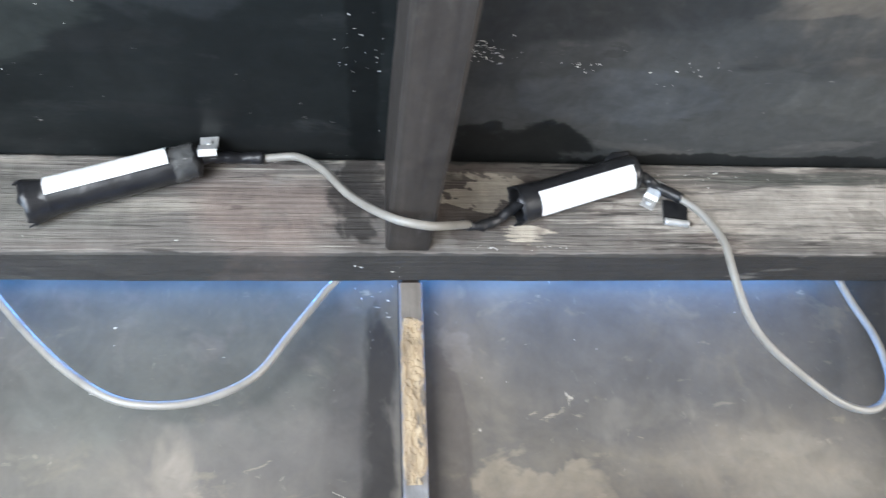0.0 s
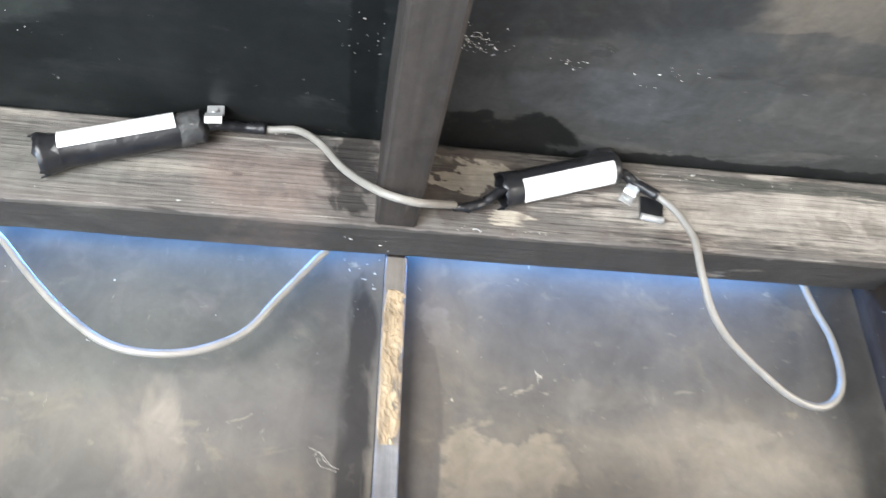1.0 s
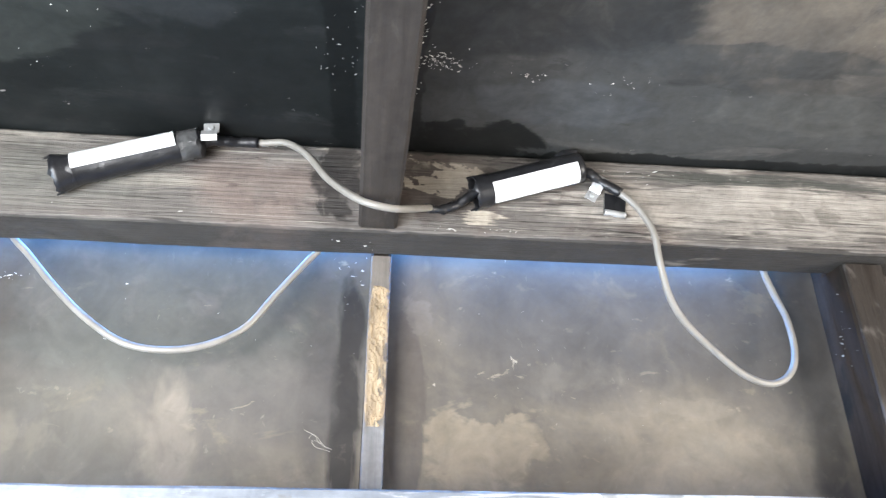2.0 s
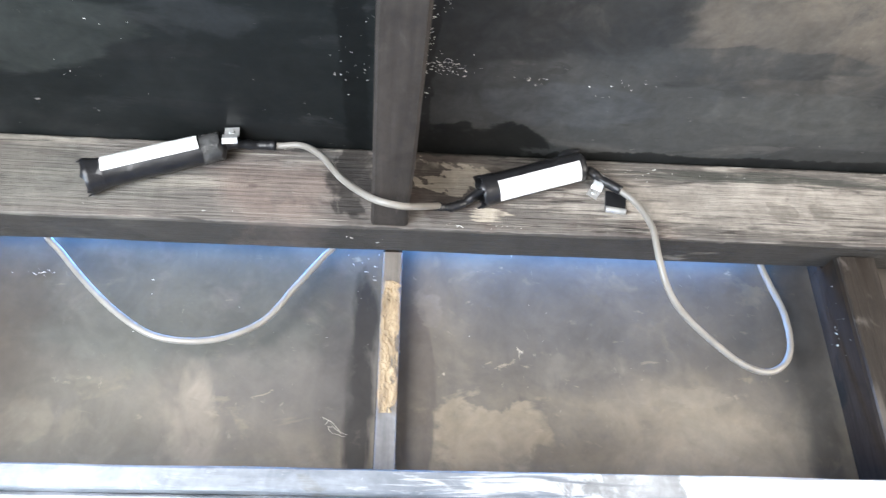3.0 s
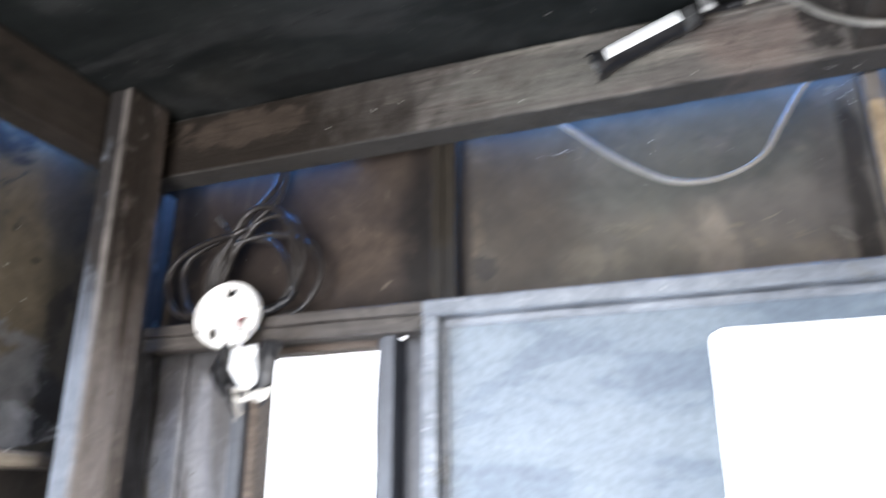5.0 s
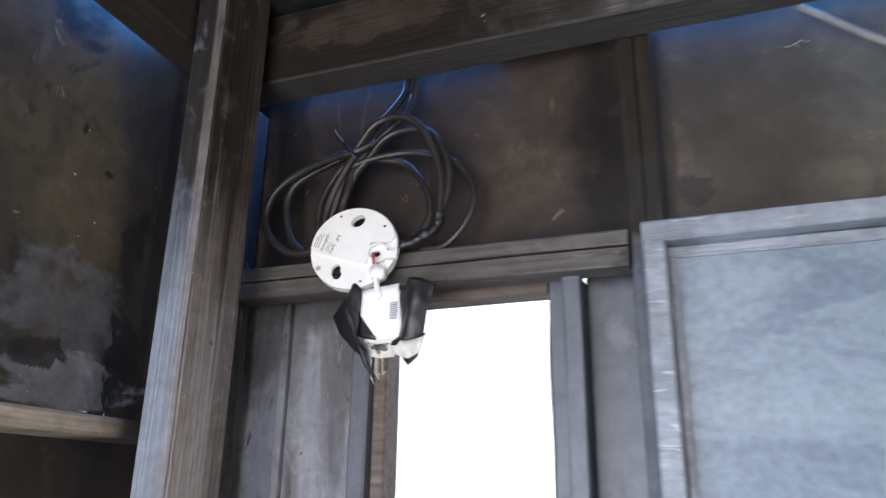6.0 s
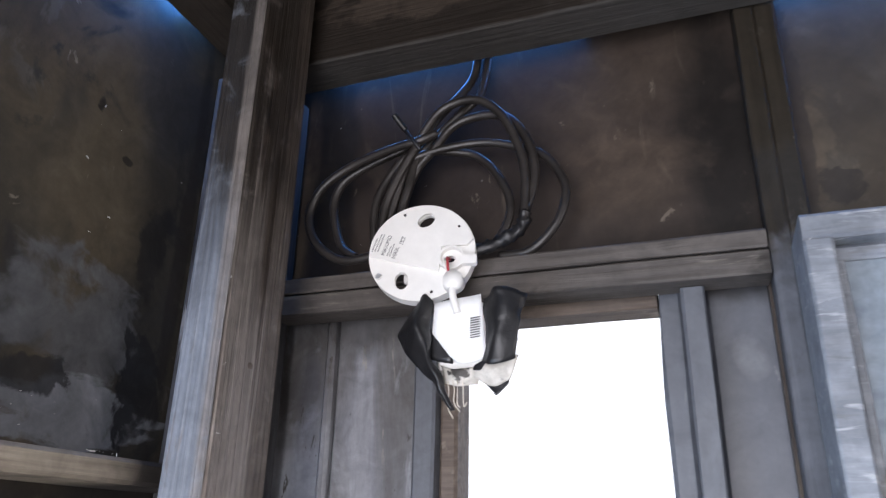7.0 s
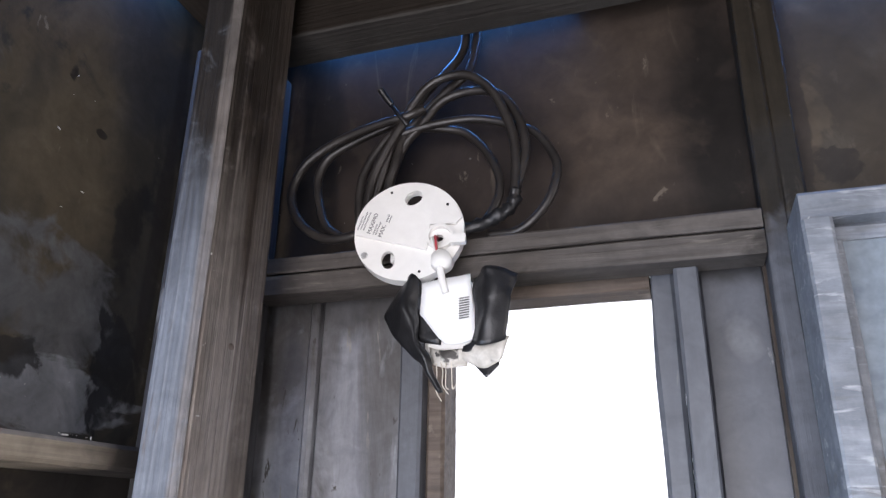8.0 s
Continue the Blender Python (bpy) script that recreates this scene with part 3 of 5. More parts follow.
def timber(lo, hi, axis, chamfer=0.003, wobble=0.0008, step=0.05, seed=0.0, bm=None):
    """A sawn bar between two corners along an axis, with eased and slightly uneven edges."""
    bm = bm or bmesh.new()
    a = "xyz".index(axis)
    b, c = [k for k in range(3) if k != a]
    k = max(2, int((hi[a] - lo[a]) / step) + 1)
    ring = [(lo[b] + chamfer, lo[c]), (hi[b] - chamfer, lo[c]), (hi[b], lo[c] + chamfer), (hi[b], hi[c] - chamfer),
            (hi[b] - chamfer, hi[c]), (lo[b] + chamfer, hi[c]), (lo[b], hi[c] - chamfer), (lo[b], lo[c] + chamfer)]
    rows = []
    for i in range(k):
        s = lo[a] + (hi[a] - lo[a]) * i / (k - 1)
        row = []
        for j, (u, v) in enumerate(ring):
            w = noise.noise_vector((s * 9 + seed, j * 1.7, seed * 3.1)) * wobble
            co = [0, 0, 0]
            co[a], co[b], co[c] = s, u + w.x, v + w.y
            row.append(bm.verts.new(co))
        rows.append(row)
    for r, q in zip(rows, rows[1:]):
        for j in range(8):
            bm.faces.new((r[j], r[(j + 1) % 8], q[(j + 1) % 8], q[j]))
    bm.faces.new(rows[0]), bm.faces.new(rows[-1])
    return bm


def slab(lo, hi, holes=(), axis="y"):
    """A sheet with rectangular holes cut through it; holes as (u0, v0, u1, v1) over the two other axes."""
    bm = bmesh.new()
    a = "xyz".index(axis)
    b, c = [k for k in range(3) if k != a]
    us = sorted({lo[b], hi[b], *(h[0] for h in holes), *(h[2] for h in holes)})
    vs = sorted({lo[c], hi[c], *(h[1] for h in holes), *(h[3] for h in holes)})
    solid = {}
    for i, (u0, u1) in enumerate(zip(us, us[1:])):
        for j, (v0, v1) in enumerate(zip(vs, vs[1:])):
            mu, mv = (u0 + u1) / 2, (v0 + v1) / 2
            solid[i, j] = not any(h[0] < mu < h[2] and h[1] < mv < h[3] for h in holes)

    made = {}

    def vert(w, u, v):
        if (w, u, v) not in made:
            co = [0, 0, 0]
            co[a], co[b], co[c] = w, u, v
            made[w, u, v] = bm.verts.new(co)
        return made[w, u, v]

    for (i, j), yes in solid.items():
        if not yes:
            continue
        u0, u1, v0, v1 = us[i], us[i + 1], vs[j], vs[j + 1]
        for w in (lo[a], hi[a]):
            bm.faces.new([vert(w, u, v) for u, v in ((u0, v0), (u1, v0), (u1, v1), (u0, v1))])
        for (di, dj), (p, q) in (((-1, 0), ((u0, v0), (u0, v1))), ((1, 0), ((u1, v0), (u1, v1))), ((0, -1), ((u0, v0), (u1, v0))), ((0, 1), ((u0, v1), (u1, v1)))):
            if not solid.get((i + di, j + dj), False):
                bm.faces.new([vert(lo[a], *p), vert(lo[a], *q), vert(hi[a], *q), vert(hi[a], *p)])
    return bm


def bar(name, lo, hi, axis, material, label, category="timber", kind="structure", seed=0.0, **kw):
    return thing(name, timber(lo, hi, axis, seed=seed, **kw), material, label, category, kind)


def smooth_line(points, per=8):
    """Catmull-Rom through a few bends."""
    p = [Vector(q) for q in points]
    p = [p[0] * 2 - p[1], *p, p[-1] * 2 - p[-2]]
    out = []
    for a, b, c, d in zip(p, p[1:], p[2:], p[3:]):
        for i in range(per):
            t = i / per
            out.append(0.5 * (2 * b + (c - a) * t + (2 * a - 5 * b + 4 * c - d) * t * t + (3 * b - a - 3 * c + d) * t ** 3))
    return out + [p[-2]]


def hose(points, radius, sides=12, per=8, bm=None, swell=0.0, rough=0.0):
    """A round cord along a smooth line; swell and rough make it lumpy, as if wrapped."""
    bm = bm or bmesh.new()
    line = smooth_line(points, per)
    up = Vector((0.1, 1, 0.2)).normalized()
    rows = []
    for i, q in enumerate(line):
        tan = (line[min(i + 1, len(line) - 1)] - line[max(i - 1, 0)]).normalized()
        side = tan.cross(up).normalized()
        up = side.cross(tan).normalized()
        row = []
        for j in range(sides):
            an = math.tau * j / sides
            r = radius * (1 + swell * noise.noise((i * 0.6, 3.3, radius * 900)) + rough * noise.noise((i * 0.9, j * 0.9, 7.7)))
            row.append(bm.verts.new(q + side * (math.cos(an) * r) + up * (math.sin(an) * r)))
        rows.append(row)
    for r, s in zip(rows, rows[1:]):
        for j in range(sides):
            bm.faces.new((r[j], r[(j + 1) % sides], s[(j + 1) % sides], s[j]))
    bm.faces.new(rows[0]), bm.faces.new(rows[-1])
    return bm


def loft(lines, n=14, thick=0.0006, crumple=0.002, seed=0.0):
    """A thin crumpled sheet lofted across a few guide lines."""
    bm = bmesh.new()
    rows = [smooth_line(g, 6) for g in lines]
    m = min(len(r) for r in rows)
    grid = []
    for i in range(m):
        across = smooth_line([r[i] for r in rows], max(2, n // len(rows)))
        grid.append(across)
    sides = []
    for off in (0, thick):
        sides.append([[bm.verts.new(q + noise.noise_vector(q * 60 + Vector((seed, 0, 0))) * crumple + Vector((0, off, 0))) for q in row] for row in grid])
    h, w = len(grid), len(grid[0])
    for s in sides:
        for i in range(h - 1):
            for j in range(w - 1):
                bm.faces.new((s[i][j], s[i + 1][j], s[i + 1][j + 1], s[i][j + 1]))
    f, b = sides
    rim = [(i, 0) for i in range(h)] + [(h - 1, j) for j in range(1, w)] + [(i, w - 1) for i in range(h - 2, -1, -1)] + [(0, j) for j in range(w - 2, 0, -1)]
    for (i, j), (k, q) in zip(rim, rim[1:] + rim[:1]):
        bm.faces.new((f[i][j], f[k][q], b[k][q], b[i][j]))
    return bm


def outline(loops, y0, y1):
    """A plate in the xz plane, from y0 to y1, whose first loop is its edge and whose others are holes."""
    bm = bmesh.new()
    edges = []
    for loop in loops:
        vs = [bm.verts.new((x, y0, z)) for x, z in loop]
        edges += [bm.edges.new((a, b)) for a, b in zip(vs, vs[1:] + vs[:1])]
    bmesh.ops.triangle_fill(bm, use_beauty=True, edges=edges)
    faces = bmesh.ops.extrude_face_region(bm, geom=bm.faces[:])["geom"]
    bmesh.ops.translate(bm, vec=(0, y1 - y0, 0), verts=[v for v in faces if isinstance(v, bmesh.types.BMVert)])
    return bm


def onto_side(y, z):
    """A slightly proud oval knot on the post's room side."""
    bm = bmesh.new()
    bmesh.ops.create_uvsphere(bm, u_segments=16, v_segments=8, radius=1.0, matrix=Matrix.Translation((-0.7172, y, z)) @ Matrix.Diagonal((0.0008, 0.0055, 0.0036, 1)))
    return bm


# ---- the place: floor, walls, ceiling
E0, E1, S0 = -0.862, 1.62, -0.64
thing("floor", slab((E0, S0, -0.1), (E1, 0.674, 0.0), axis="z"), floor_mat, "grey concrete floor of the shed", "floor", "structure")
thing("ground", slab((-60, -60, -0.25), (60, 60, -0.12), axis="z"), floor_mat, "bare dark ground outside the shed, unseen", "ground", "structure")
north = holder("wall_north", (0, 0.656, 0), "plywood wall smeared with taupe and black paint", "wall", kind="structure")
part("sheet", slab((-0.2695, 0.650, 0.0), (E1, 0.662, 2.13), [(-0.256, 0.92, 1.24, 1.652)]), ply, north)
part("sheet", slab((-0.862, 0.650, 0.0), (-0.270, 0.662, 2.13), [(-0.835, 0.25, -0.292, 1.655)]), ply_brown, north, "dark brown sheet, shade coloured in beside the stud")
thing("wall_west", slab((-0.862, S0, 0.0), (-0.850, 0.650, 2.13), [(-0.56, 0.84, 0.20, 1.40)], axis="x"), ply_dark, "plywood wall with patchy black and olive paint, shade coloured in low down, and a low hole added for fill light", "wall", "structure")
thing("wall_east", slab((1.62, S0, 0.0), (1.632, 0.662, 2.13), [(-0.53, 0.98, 0.29, 1.91)], axis="x"), ply, "unseen plywood side wall with a hole added for the fill light", "wall", "structure")
thing("wall_south", slab((-0.862, S0 - 0.012, 0.0), (1.632, S0, 2.13), [(-0.81, 0.06, -0.05, 1.90)]), ply, "unseen plywood wall with an assumed open doorway", "wall", "structure")
ceil_bm = slab((-0.822, S0, 2.026), (0.290, 0.615, 2.044), axis="z")
spare = bpy.data.meshes.new("spare")
other = slab((0.2905, S0, 2.026), (1.62, 0.615, 2.044), axis="z")
for f in other.faces:
    f.material_index = 1
other.to_mesh(spare)
other.free()
ceil_bm.from_mesh(spare)
bpy.data.meshes.remove(spare)
ceiling = thing("ceiling", ceil_bm, ceiling_paint, "black and grey brushed plywood ceiling with scuffs and coloured-in warm light", "ceiling", "structure")
ceiling.data.materials.append(ceiling_grey)
thing("backdrop", slab((-9, 7.0, -0.1), (9, 7.05, 9)), glow, "blown-out white daylight outside", "backdrop", "structure")

bar("beam_north", (-0.822, 0.567, 1.921), (1.62, 0.621, 2.024), "x", beam_wood, "worn grey-brown wall plate with peeling dark paint and coloured-in shade", seed=1.0, wobble=0.0012)
bar("beam_west", (-0.820, S0, 1.921), (-0.766, 0.565, 2.024), "y", beam_wood_y, "dark brown painted wall plate", seed=2.0)
bar("rafter", (0.269, S0, 1.924), (0.309, 0.565, 2.024), "y", rafter_wood, "dark painted rafter with scuffed edges", seed=3.0).matrix_world = Matrix.Translation((0.289, 0.56, 0)) @ pose(0, 0, 0, 0, 0, 1.6) @ Matrix.Translation((-0.289, -0.56, 0))
post = bar("corner_post", (-0.757, 0.456, 0.0), (-0.717, 0.541, 2.022), "z", post_wood, "ribbed weathered timber corner post, shade coloured in towards the top", seed=4.0)
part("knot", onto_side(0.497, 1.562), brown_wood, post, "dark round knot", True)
part("blue_face", timber((-0.7568, 0.4540, 0.0), (-0.7178, 0.4562, 2.021), "z", 0.0012, 0.0006, 0.03, seed=4.2), post_blue, post, "slate-blue ribbed face, shade coloured in towards the top")
bar("corner_batten", (-0.8485, 0.5555, 0.0), (-0.778, 0.648, 1.918), "z", batten_paint, "black corner batten behind the post", seed=4.5)
twin = holder("stud", (-0.27, 0.635, 0.0), "doubled dark wall stud, slate blue towards its foot", "timber", kind="structure")
part("bar", timber((-0.2895, 0.6215, 0.0), (-0.2715, 0.6485, 1.935), "z", 0.0015, 0.001, seed=5.0), stud_wood, twin)
part("bar", timber((-0.2708, 0.6235, 0.0), (-0.2515, 0.6485, 1.935), "z", 0.0018, 0.0012, seed=5.6), stud_wood, twin)
stud = holder("stud", (0.293, 0.635, 1.3), "thin wall stud, partly chiselled to bare wood", "timber", kind="structure")
part("bar", timber((0.2825, 0.6235, 1.6675), (0.3045, 0.6485, 1.945), "z", seed=6.0), stud_side, stud)
part("front_face", timber((0.2830, 0.6195, 1.6675), (0.3042, 0.6232, 1.9195), "z", 0.0012, 0.0007, 0.02, seed=6.4), stud_grey, stud, "greyed worn front")


def chiselled(x0, x1, z0, z1, y):
    """A strip hacked by a chisel: slanting facets and ridges, with ragged edges."""
    bm = bmesh.new()
    nx, nz = 12, 130
    rows = []
    for i in range(nz + 1):
        q = i / nz
        z = z0 + (z1 - z0) * q
        ends = min(1.0, 9 * q, 9 * (1 - q))
        lo = x0 + 0.0016 * abs(noise.noise((z * 70, 1.1, 0))) + 0.006 * (1 - ends) * (0.5 + noise.noise((z * 160, 5.1, 0)))
        hi = x1 - 0.0016 * abs(noise.noise((z * 70, 8.1, 0))) - 0.010 * (1 - ends) * (0.5 + noise.noise((z * 160, 2.1, 0)))
        row = []
        for k in range(nx + 1):
            x = lo + (hi - lo) * k / nx
            cut = (z * 95 + (x - x0) * 210 + 1.6 * noise.noise((x * 160, z * 60, 2.0))) % 1.0
            depth = 0.0013 * cut + 0.0010 * noise.noise((x * 260, z * 120, 4.0))
            row.append(bm.verts.new((x, y - (0 if k in (0, nx) or i in (0, nz) else 0.0006 + max(0.0, depth)), z)))
        rows.append(row)
    back = [[bm.verts.new((row[k].co.x, y + 0.0012, row[k].co.z)) for k in (0, nx)] for row in rows]
    for r, q, b, c in zip(rows, rows[1:], back, back[1:]):
        for k in range(nx):
            bm.faces.new((r[k], r[k + 1], q[k + 1], q[k]))
        bm.faces.new((r[0], q[0], c[0], b[0])), bm.faces.new((r[nx], b[1], c[1], q[nx])), bm.faces.new((b[0], c[0], c[1], b[1]))
    return bm


part("bare_patch", chiselled(0.2832, 0.3040, 1.735, 1.884, 0.6192), raw_wood, stud, "chiselled bare yellow wood")
deep = holder("stud", (0.82, 0.62, 0.0), "deep black-sided wall stud with a greyed front", "timber", kind="structure")
part("bar", timber((0.797, 0.624, 1.9195), (0.842, 0.6485, 2.022), "z", seed=7.2, bm=timber((0.797, 0.5895, 0.0), (0.842, 0.6485, 1.919), "z", seed=7.0)), stud_side, deep)
part("front_face", timber((0.798, 0.5855, 0.0), (0.841, 0.589, 1.918), "z", 0.001, 0.0004, seed=7.5), post_wood, deep, "greyed bare wood front")
rail = holder("rail", (-0.55, 0.63, 1.66), "doubled dark rail over the small window", "timber", kind="structure")
part("board", timber((-0.846, 0.609, 1.6655), (-0.291, 0.6485, 1.682), "x", 0.0015, 0.0009, seed=8.0), stud_wood_x, rail)
part("board", timber((-0.846, 0.609, 1.642), (-0.291, 0.6485, 1.6635), "x", 0.0015, 0.0009, seed=9.0), stud_wood_x, rail)
bar("noggin", (-0.8485, S0, 1.462), (-0.775, 0.553, 1.481), "y", noggin_wood, "worn tan horizontal rail across the side wall, shade coloured in at its corner end", seed=10.0)
bar("eaves_block", (-0.44, 0.623, 1.945), (-0.252, 0.648, 2.02), "x", stud_wood, "dark block filling the gap behind the wall plate", seed=11.0)

# ---- the small window beside the post
small = holder("window_1", (-0.56, 0.67, 1.0), "small open window between dark boarded panels", "window", kind="structure")
part("panel", timber((-0.85, 0.6635, 0.26), (-0.735, 0.676, 1.654), "z", seed=12.0), panel_paint, small)
part("bead", timber((-0.735, 0.656, 0.26), (-0.724, 0.676, 1.652), "z", seed=13.0), panel_paint, small)
part("panel", timber((-0.724, 0.664, 0.26), (-0.629, 0.676, 1.652), "z", seed=14.0), panel_paint, small)
part("stile", timber((-0.629, 0.650, 0.26), (-0.606, 0.676, 1.652), "z", seed=15.0), slate_paint, small)
part("jamb", timber((-0.604, 0.660, 0.26), (-0.5855, 0.70, 1.652), "z", seed=16.0), brown_wood, small)
part("head", timber((-0.5855, 0.660, 1.634), (-0.3885, 0.70, 1.653), "x", 0.002, 0.0012, 0.01, seed=17.0), brown_wood, small)
part("jamb", timber((-0.3885, 0.660, 0.26), (-0.3667, 0.70, 1.652), "z", 0.003, 0.0022, 0.012, seed=18.0), slate_paint, small)
part("post", timber((-0.366, 0.628, 0.26), (-0.3455, 0.70, 1.641), "z", 0.002, 0.001, seed=19.0), slate_paint, small)
part("panel", timber((-0.3455, 0.6635, 0.26), (-0.280, 0.676, 1.654), "z", seed=20.0), panel_slate, small)

# ---- the large window with its milky sheet
big = holder("window_2", (0.4, 0.6, 0.9), "large window with chalky grey frame and milky sheet", "window", kind="structure")
F0, F1 = 0.549, 0.6485
part("head", timber((-0.272, F0, 1.645), (1.26, F1, 1.666), "x", 0.002, 0.0012, 0.02, seed=21.0), frame_paint, big)
part("stile", timber((-0.272, F0, 0.9), (-0.251, F1, 1.6445), "z", 0.002, 0.0012, 0.02, seed=22.0), frame_paint, big)
part("stile", timber((1.24, F0, 0.9), (1.26, F1, 1.6445), "z", 0.002, 0.0012, 0.02, seed=23.0), frame_paint, big)
part("sill", timber((-0.272, F0, 0.88), (1.26, F1, 0.8995), "x", 0.002, seed=24.0), frame_paint, big)
part("bead", timber((-0.2505, 0.566, 1.632), (1.2395, 0.585, 1.6445), "x", 0.003, seed=25.0), frame_paint, big)
part("bead", timber((-0.2505, 0.566, 0.9), (-0.243, 0.585, 1.6315), "z", 0.002, seed=26.0), frame_paint, big)


def rounded(x0, z0, x1, z1, r, n=6):
    out = []
    for cx, cz, a0 in ((x1 - r, z1 - r, 0), (x0 + r, z1 - r, 90), (x0 + r, z0 + r, 180), (x1 - r, z0 + r, 270)):
        out += [(cx + r * math.cos(radians(a0 + 90 * i / n)), cz + r * math.sin(radians(a0 + 90 * i / n))) for i in range(n + 1)]
    return out


def oval(cx, cz, rx, rz, turn=0.0, n=24):
    c, s = math.cos(radians(turn)), math.sin(radians(turn))
    return [(cx + rx * math.cos(math.tau * i / n) * c - rz * math.sin(math.tau * i / n) * s, cz + rx * math.cos(math.tau * i / n) * s + rz * math.sin(math.tau * i / n) * c) for i in range(n)]


part("milky_sheet", outline([rounded(-0.2455, 0.905, 1.235, 1.637, 0.008), rounded(0.072, 1.02, 0.266, 1.606, 0.014)], 0.572, 0.576), milky, big, "milky blue-white sheet with a cut-out")

# ---- taped sleeves on the beam and their cables
def sleeve(name, a, b, radius, tilt, half, flare, label, seed, short=0.0):
    """A black taped sleeve between two ends, hollow at the first, with a white label facing the room."""
    a, b = Vector(a), Vector(b)
    ob = holder(name, a, label, "sleeve", "taped sleeves")
    ax = (b - a).normalized()
    fwd = Vector((0, -1, 0))
    fwd = (fwd - ax * fwd.dot(ax)).normalized()
    up = fwd.cross(ax)
    up = up if up.z > 0 else -up
    length = (b - a).length

    def at(s, an, r):
        return a + ax * s + (fwd * math.cos(an) + up * math.sin(an)) * r

    bm = bmesh.new()
    n, m = 24, 26
    shells = []
    for inner in (0, 1):
        rows = []
        for i in range(m + 1):
            s = length * i / m
            row = []
            for j in range(n):
                an = math.tau * j / n
                r = radius * (1 + 0.05 * noise.noise((s * 45, j * 0.5, seed)))
                r *= 1 + flare * max(0, 1 - s / 0.022) * (0.7 + 0.6 * noise.noise((j * 0.8, seed, 1)))
                ragged = 0.014 * noise.noise((j * 0.9, seed * 2, 4)) if i == 0 else 0
                row.append(bm.verts.new(at(s + ragged, an, r - (0.0016 if inner else 0))))
            rows.append(row)
        shells.append(rows)
    for rows in shells:
        for r, q in zip(rows, rows[1:]):
            for j in range(n):
                bm.faces.new((r[j], r[(j + 1) % n], q[(j + 1) % n], q[j]))
    for e in (0, -1):
        for j in range(n):
            bm.faces.new((shells[0][e][j], shells[0][e][(j + 1) % n], shells[1][e][(j + 1) % n], shells[1][e][j]))
    part("sleeve_body", bm, tape, ob, "", True)
    bm = bmesh.new()
    cap = [[bm.verts.new(at(length - 0.003 + k, math.tau * j / n, r)) for j in range(n)] for k, r in ((0, radius * 0.98), (0.004, radius * 0.75), (0.007, radius * 0.3))]
    for r, q in zip(cap, cap[1:]):
        for j in range(n):
            bm.faces.new((r[j], r[(j + 1) % n], q[(j + 1) % n], q[j]))
    bm.faces.new(cap[-1])
    part("end_cap", bm, tape, ob, "", True)
    bm = bmesh.new()
    faces = []
    for off in (0.0014, 0.0022):
        faces.append([[bm.verts.new(at(0.018 + (length - 0.026 - short) * i / 14, radians(tilt + half * (2 * j / 8 - 1)), radius * (1 + 0.03 * noise.noise((i * 0.3, j * 0.4, seed))) + off)) for j in range(9)] for i in range(15)])
    for s in faces:
        for i in range(14):
            for j in range(8):
                bm.faces.new((s[i][j], s[i + 1][j], s[i + 1][j + 1], s[i][j + 1]))
    part("white_label", bm, paper, ob, "plain white paper label", True)
    bm = bmesh.new()
    rings = [[bm.verts.new(at(s + 0.0015 * noise.noise((j * 0.7, seed, s * 90)), math.tau * j / n, radius * (1.07 + 0.05 * noise.noise((j * 0.7, s * 90, seed + 5))))) for j in range(n)] for s in (0.002, 0.007, 0.013, 0.018)]
    for r, q in zip(rings, rings[1:]):
        for j in range(n):
            bm.faces.new((r[j], r[(j + 1) % n], q[(j + 1) % n], q[j]))
    part("tape_wrap", bm, tape, ob, "glossy wrinkled tape", True)
    if not short:
        tip = at(length - 0.002, radians(75), radius * 0.9)
        part("tape_tuft", loft([[tip + Vector((-0.022, 0.004, -0.006)), tip + Vector((-0.020, 0.002, 0.000))], [tip + Vector((-0.008, -0.003, -0.004)), tip + Vector((-0.006, -0.002, 0.006))], [tip + Vector((0.004, 0.0, -0.003)), tip + Vector((0.007, 0.002, 0.008))]], 12, 0.0007, 0.0035, seed), tape, ob, "", True)
    if short:
        bm = bmesh.new()
        rings = [[bm.verts.new(at(length - s + 0.004 * noise.noise((j * 0.8, seed, s * 90)), math.tau * j / n, radius * (1.05 + 0.10 * noise.noise((j * 0.8, s * 120, seed + 9))))) for j in range(n)] for s in (0.022, 0.016, 0.010, 0.003)]
        for r, q in zip(rings, rings[1:]):
            for j in range(n):
                bm.faces.new((r[j], r[(j + 1) % n], q[(j + 1) % n], q[j]))
        part("tape_wrap", bm, grey_tape, ob, "greyish translucent tape, peeling", True)
    return ob


sleeve("taped_sleeve", (-0.030, 0.5500, 1.959), (0.104, 0.5500, 2.0065), 0.0154, 16, 42, 0.42, "black taped sleeve with white label on the wall plate", 1.0, 0.016)
sleeve("taped_sleeve", (0.385, 0.5492, 1.961), (0.500, 0.5492, 2.0005), 0.0164, -46, 38, 0.16, "black taped sleeve with open end and white label", 2.0)


def cable(name, points, radius, material, label, swell=0.0, rough=0.0, sides=12):
    return thing(name, hose(points, radius, sides, swell=swell, rough=rough), material, label, "cable", smooth=True)


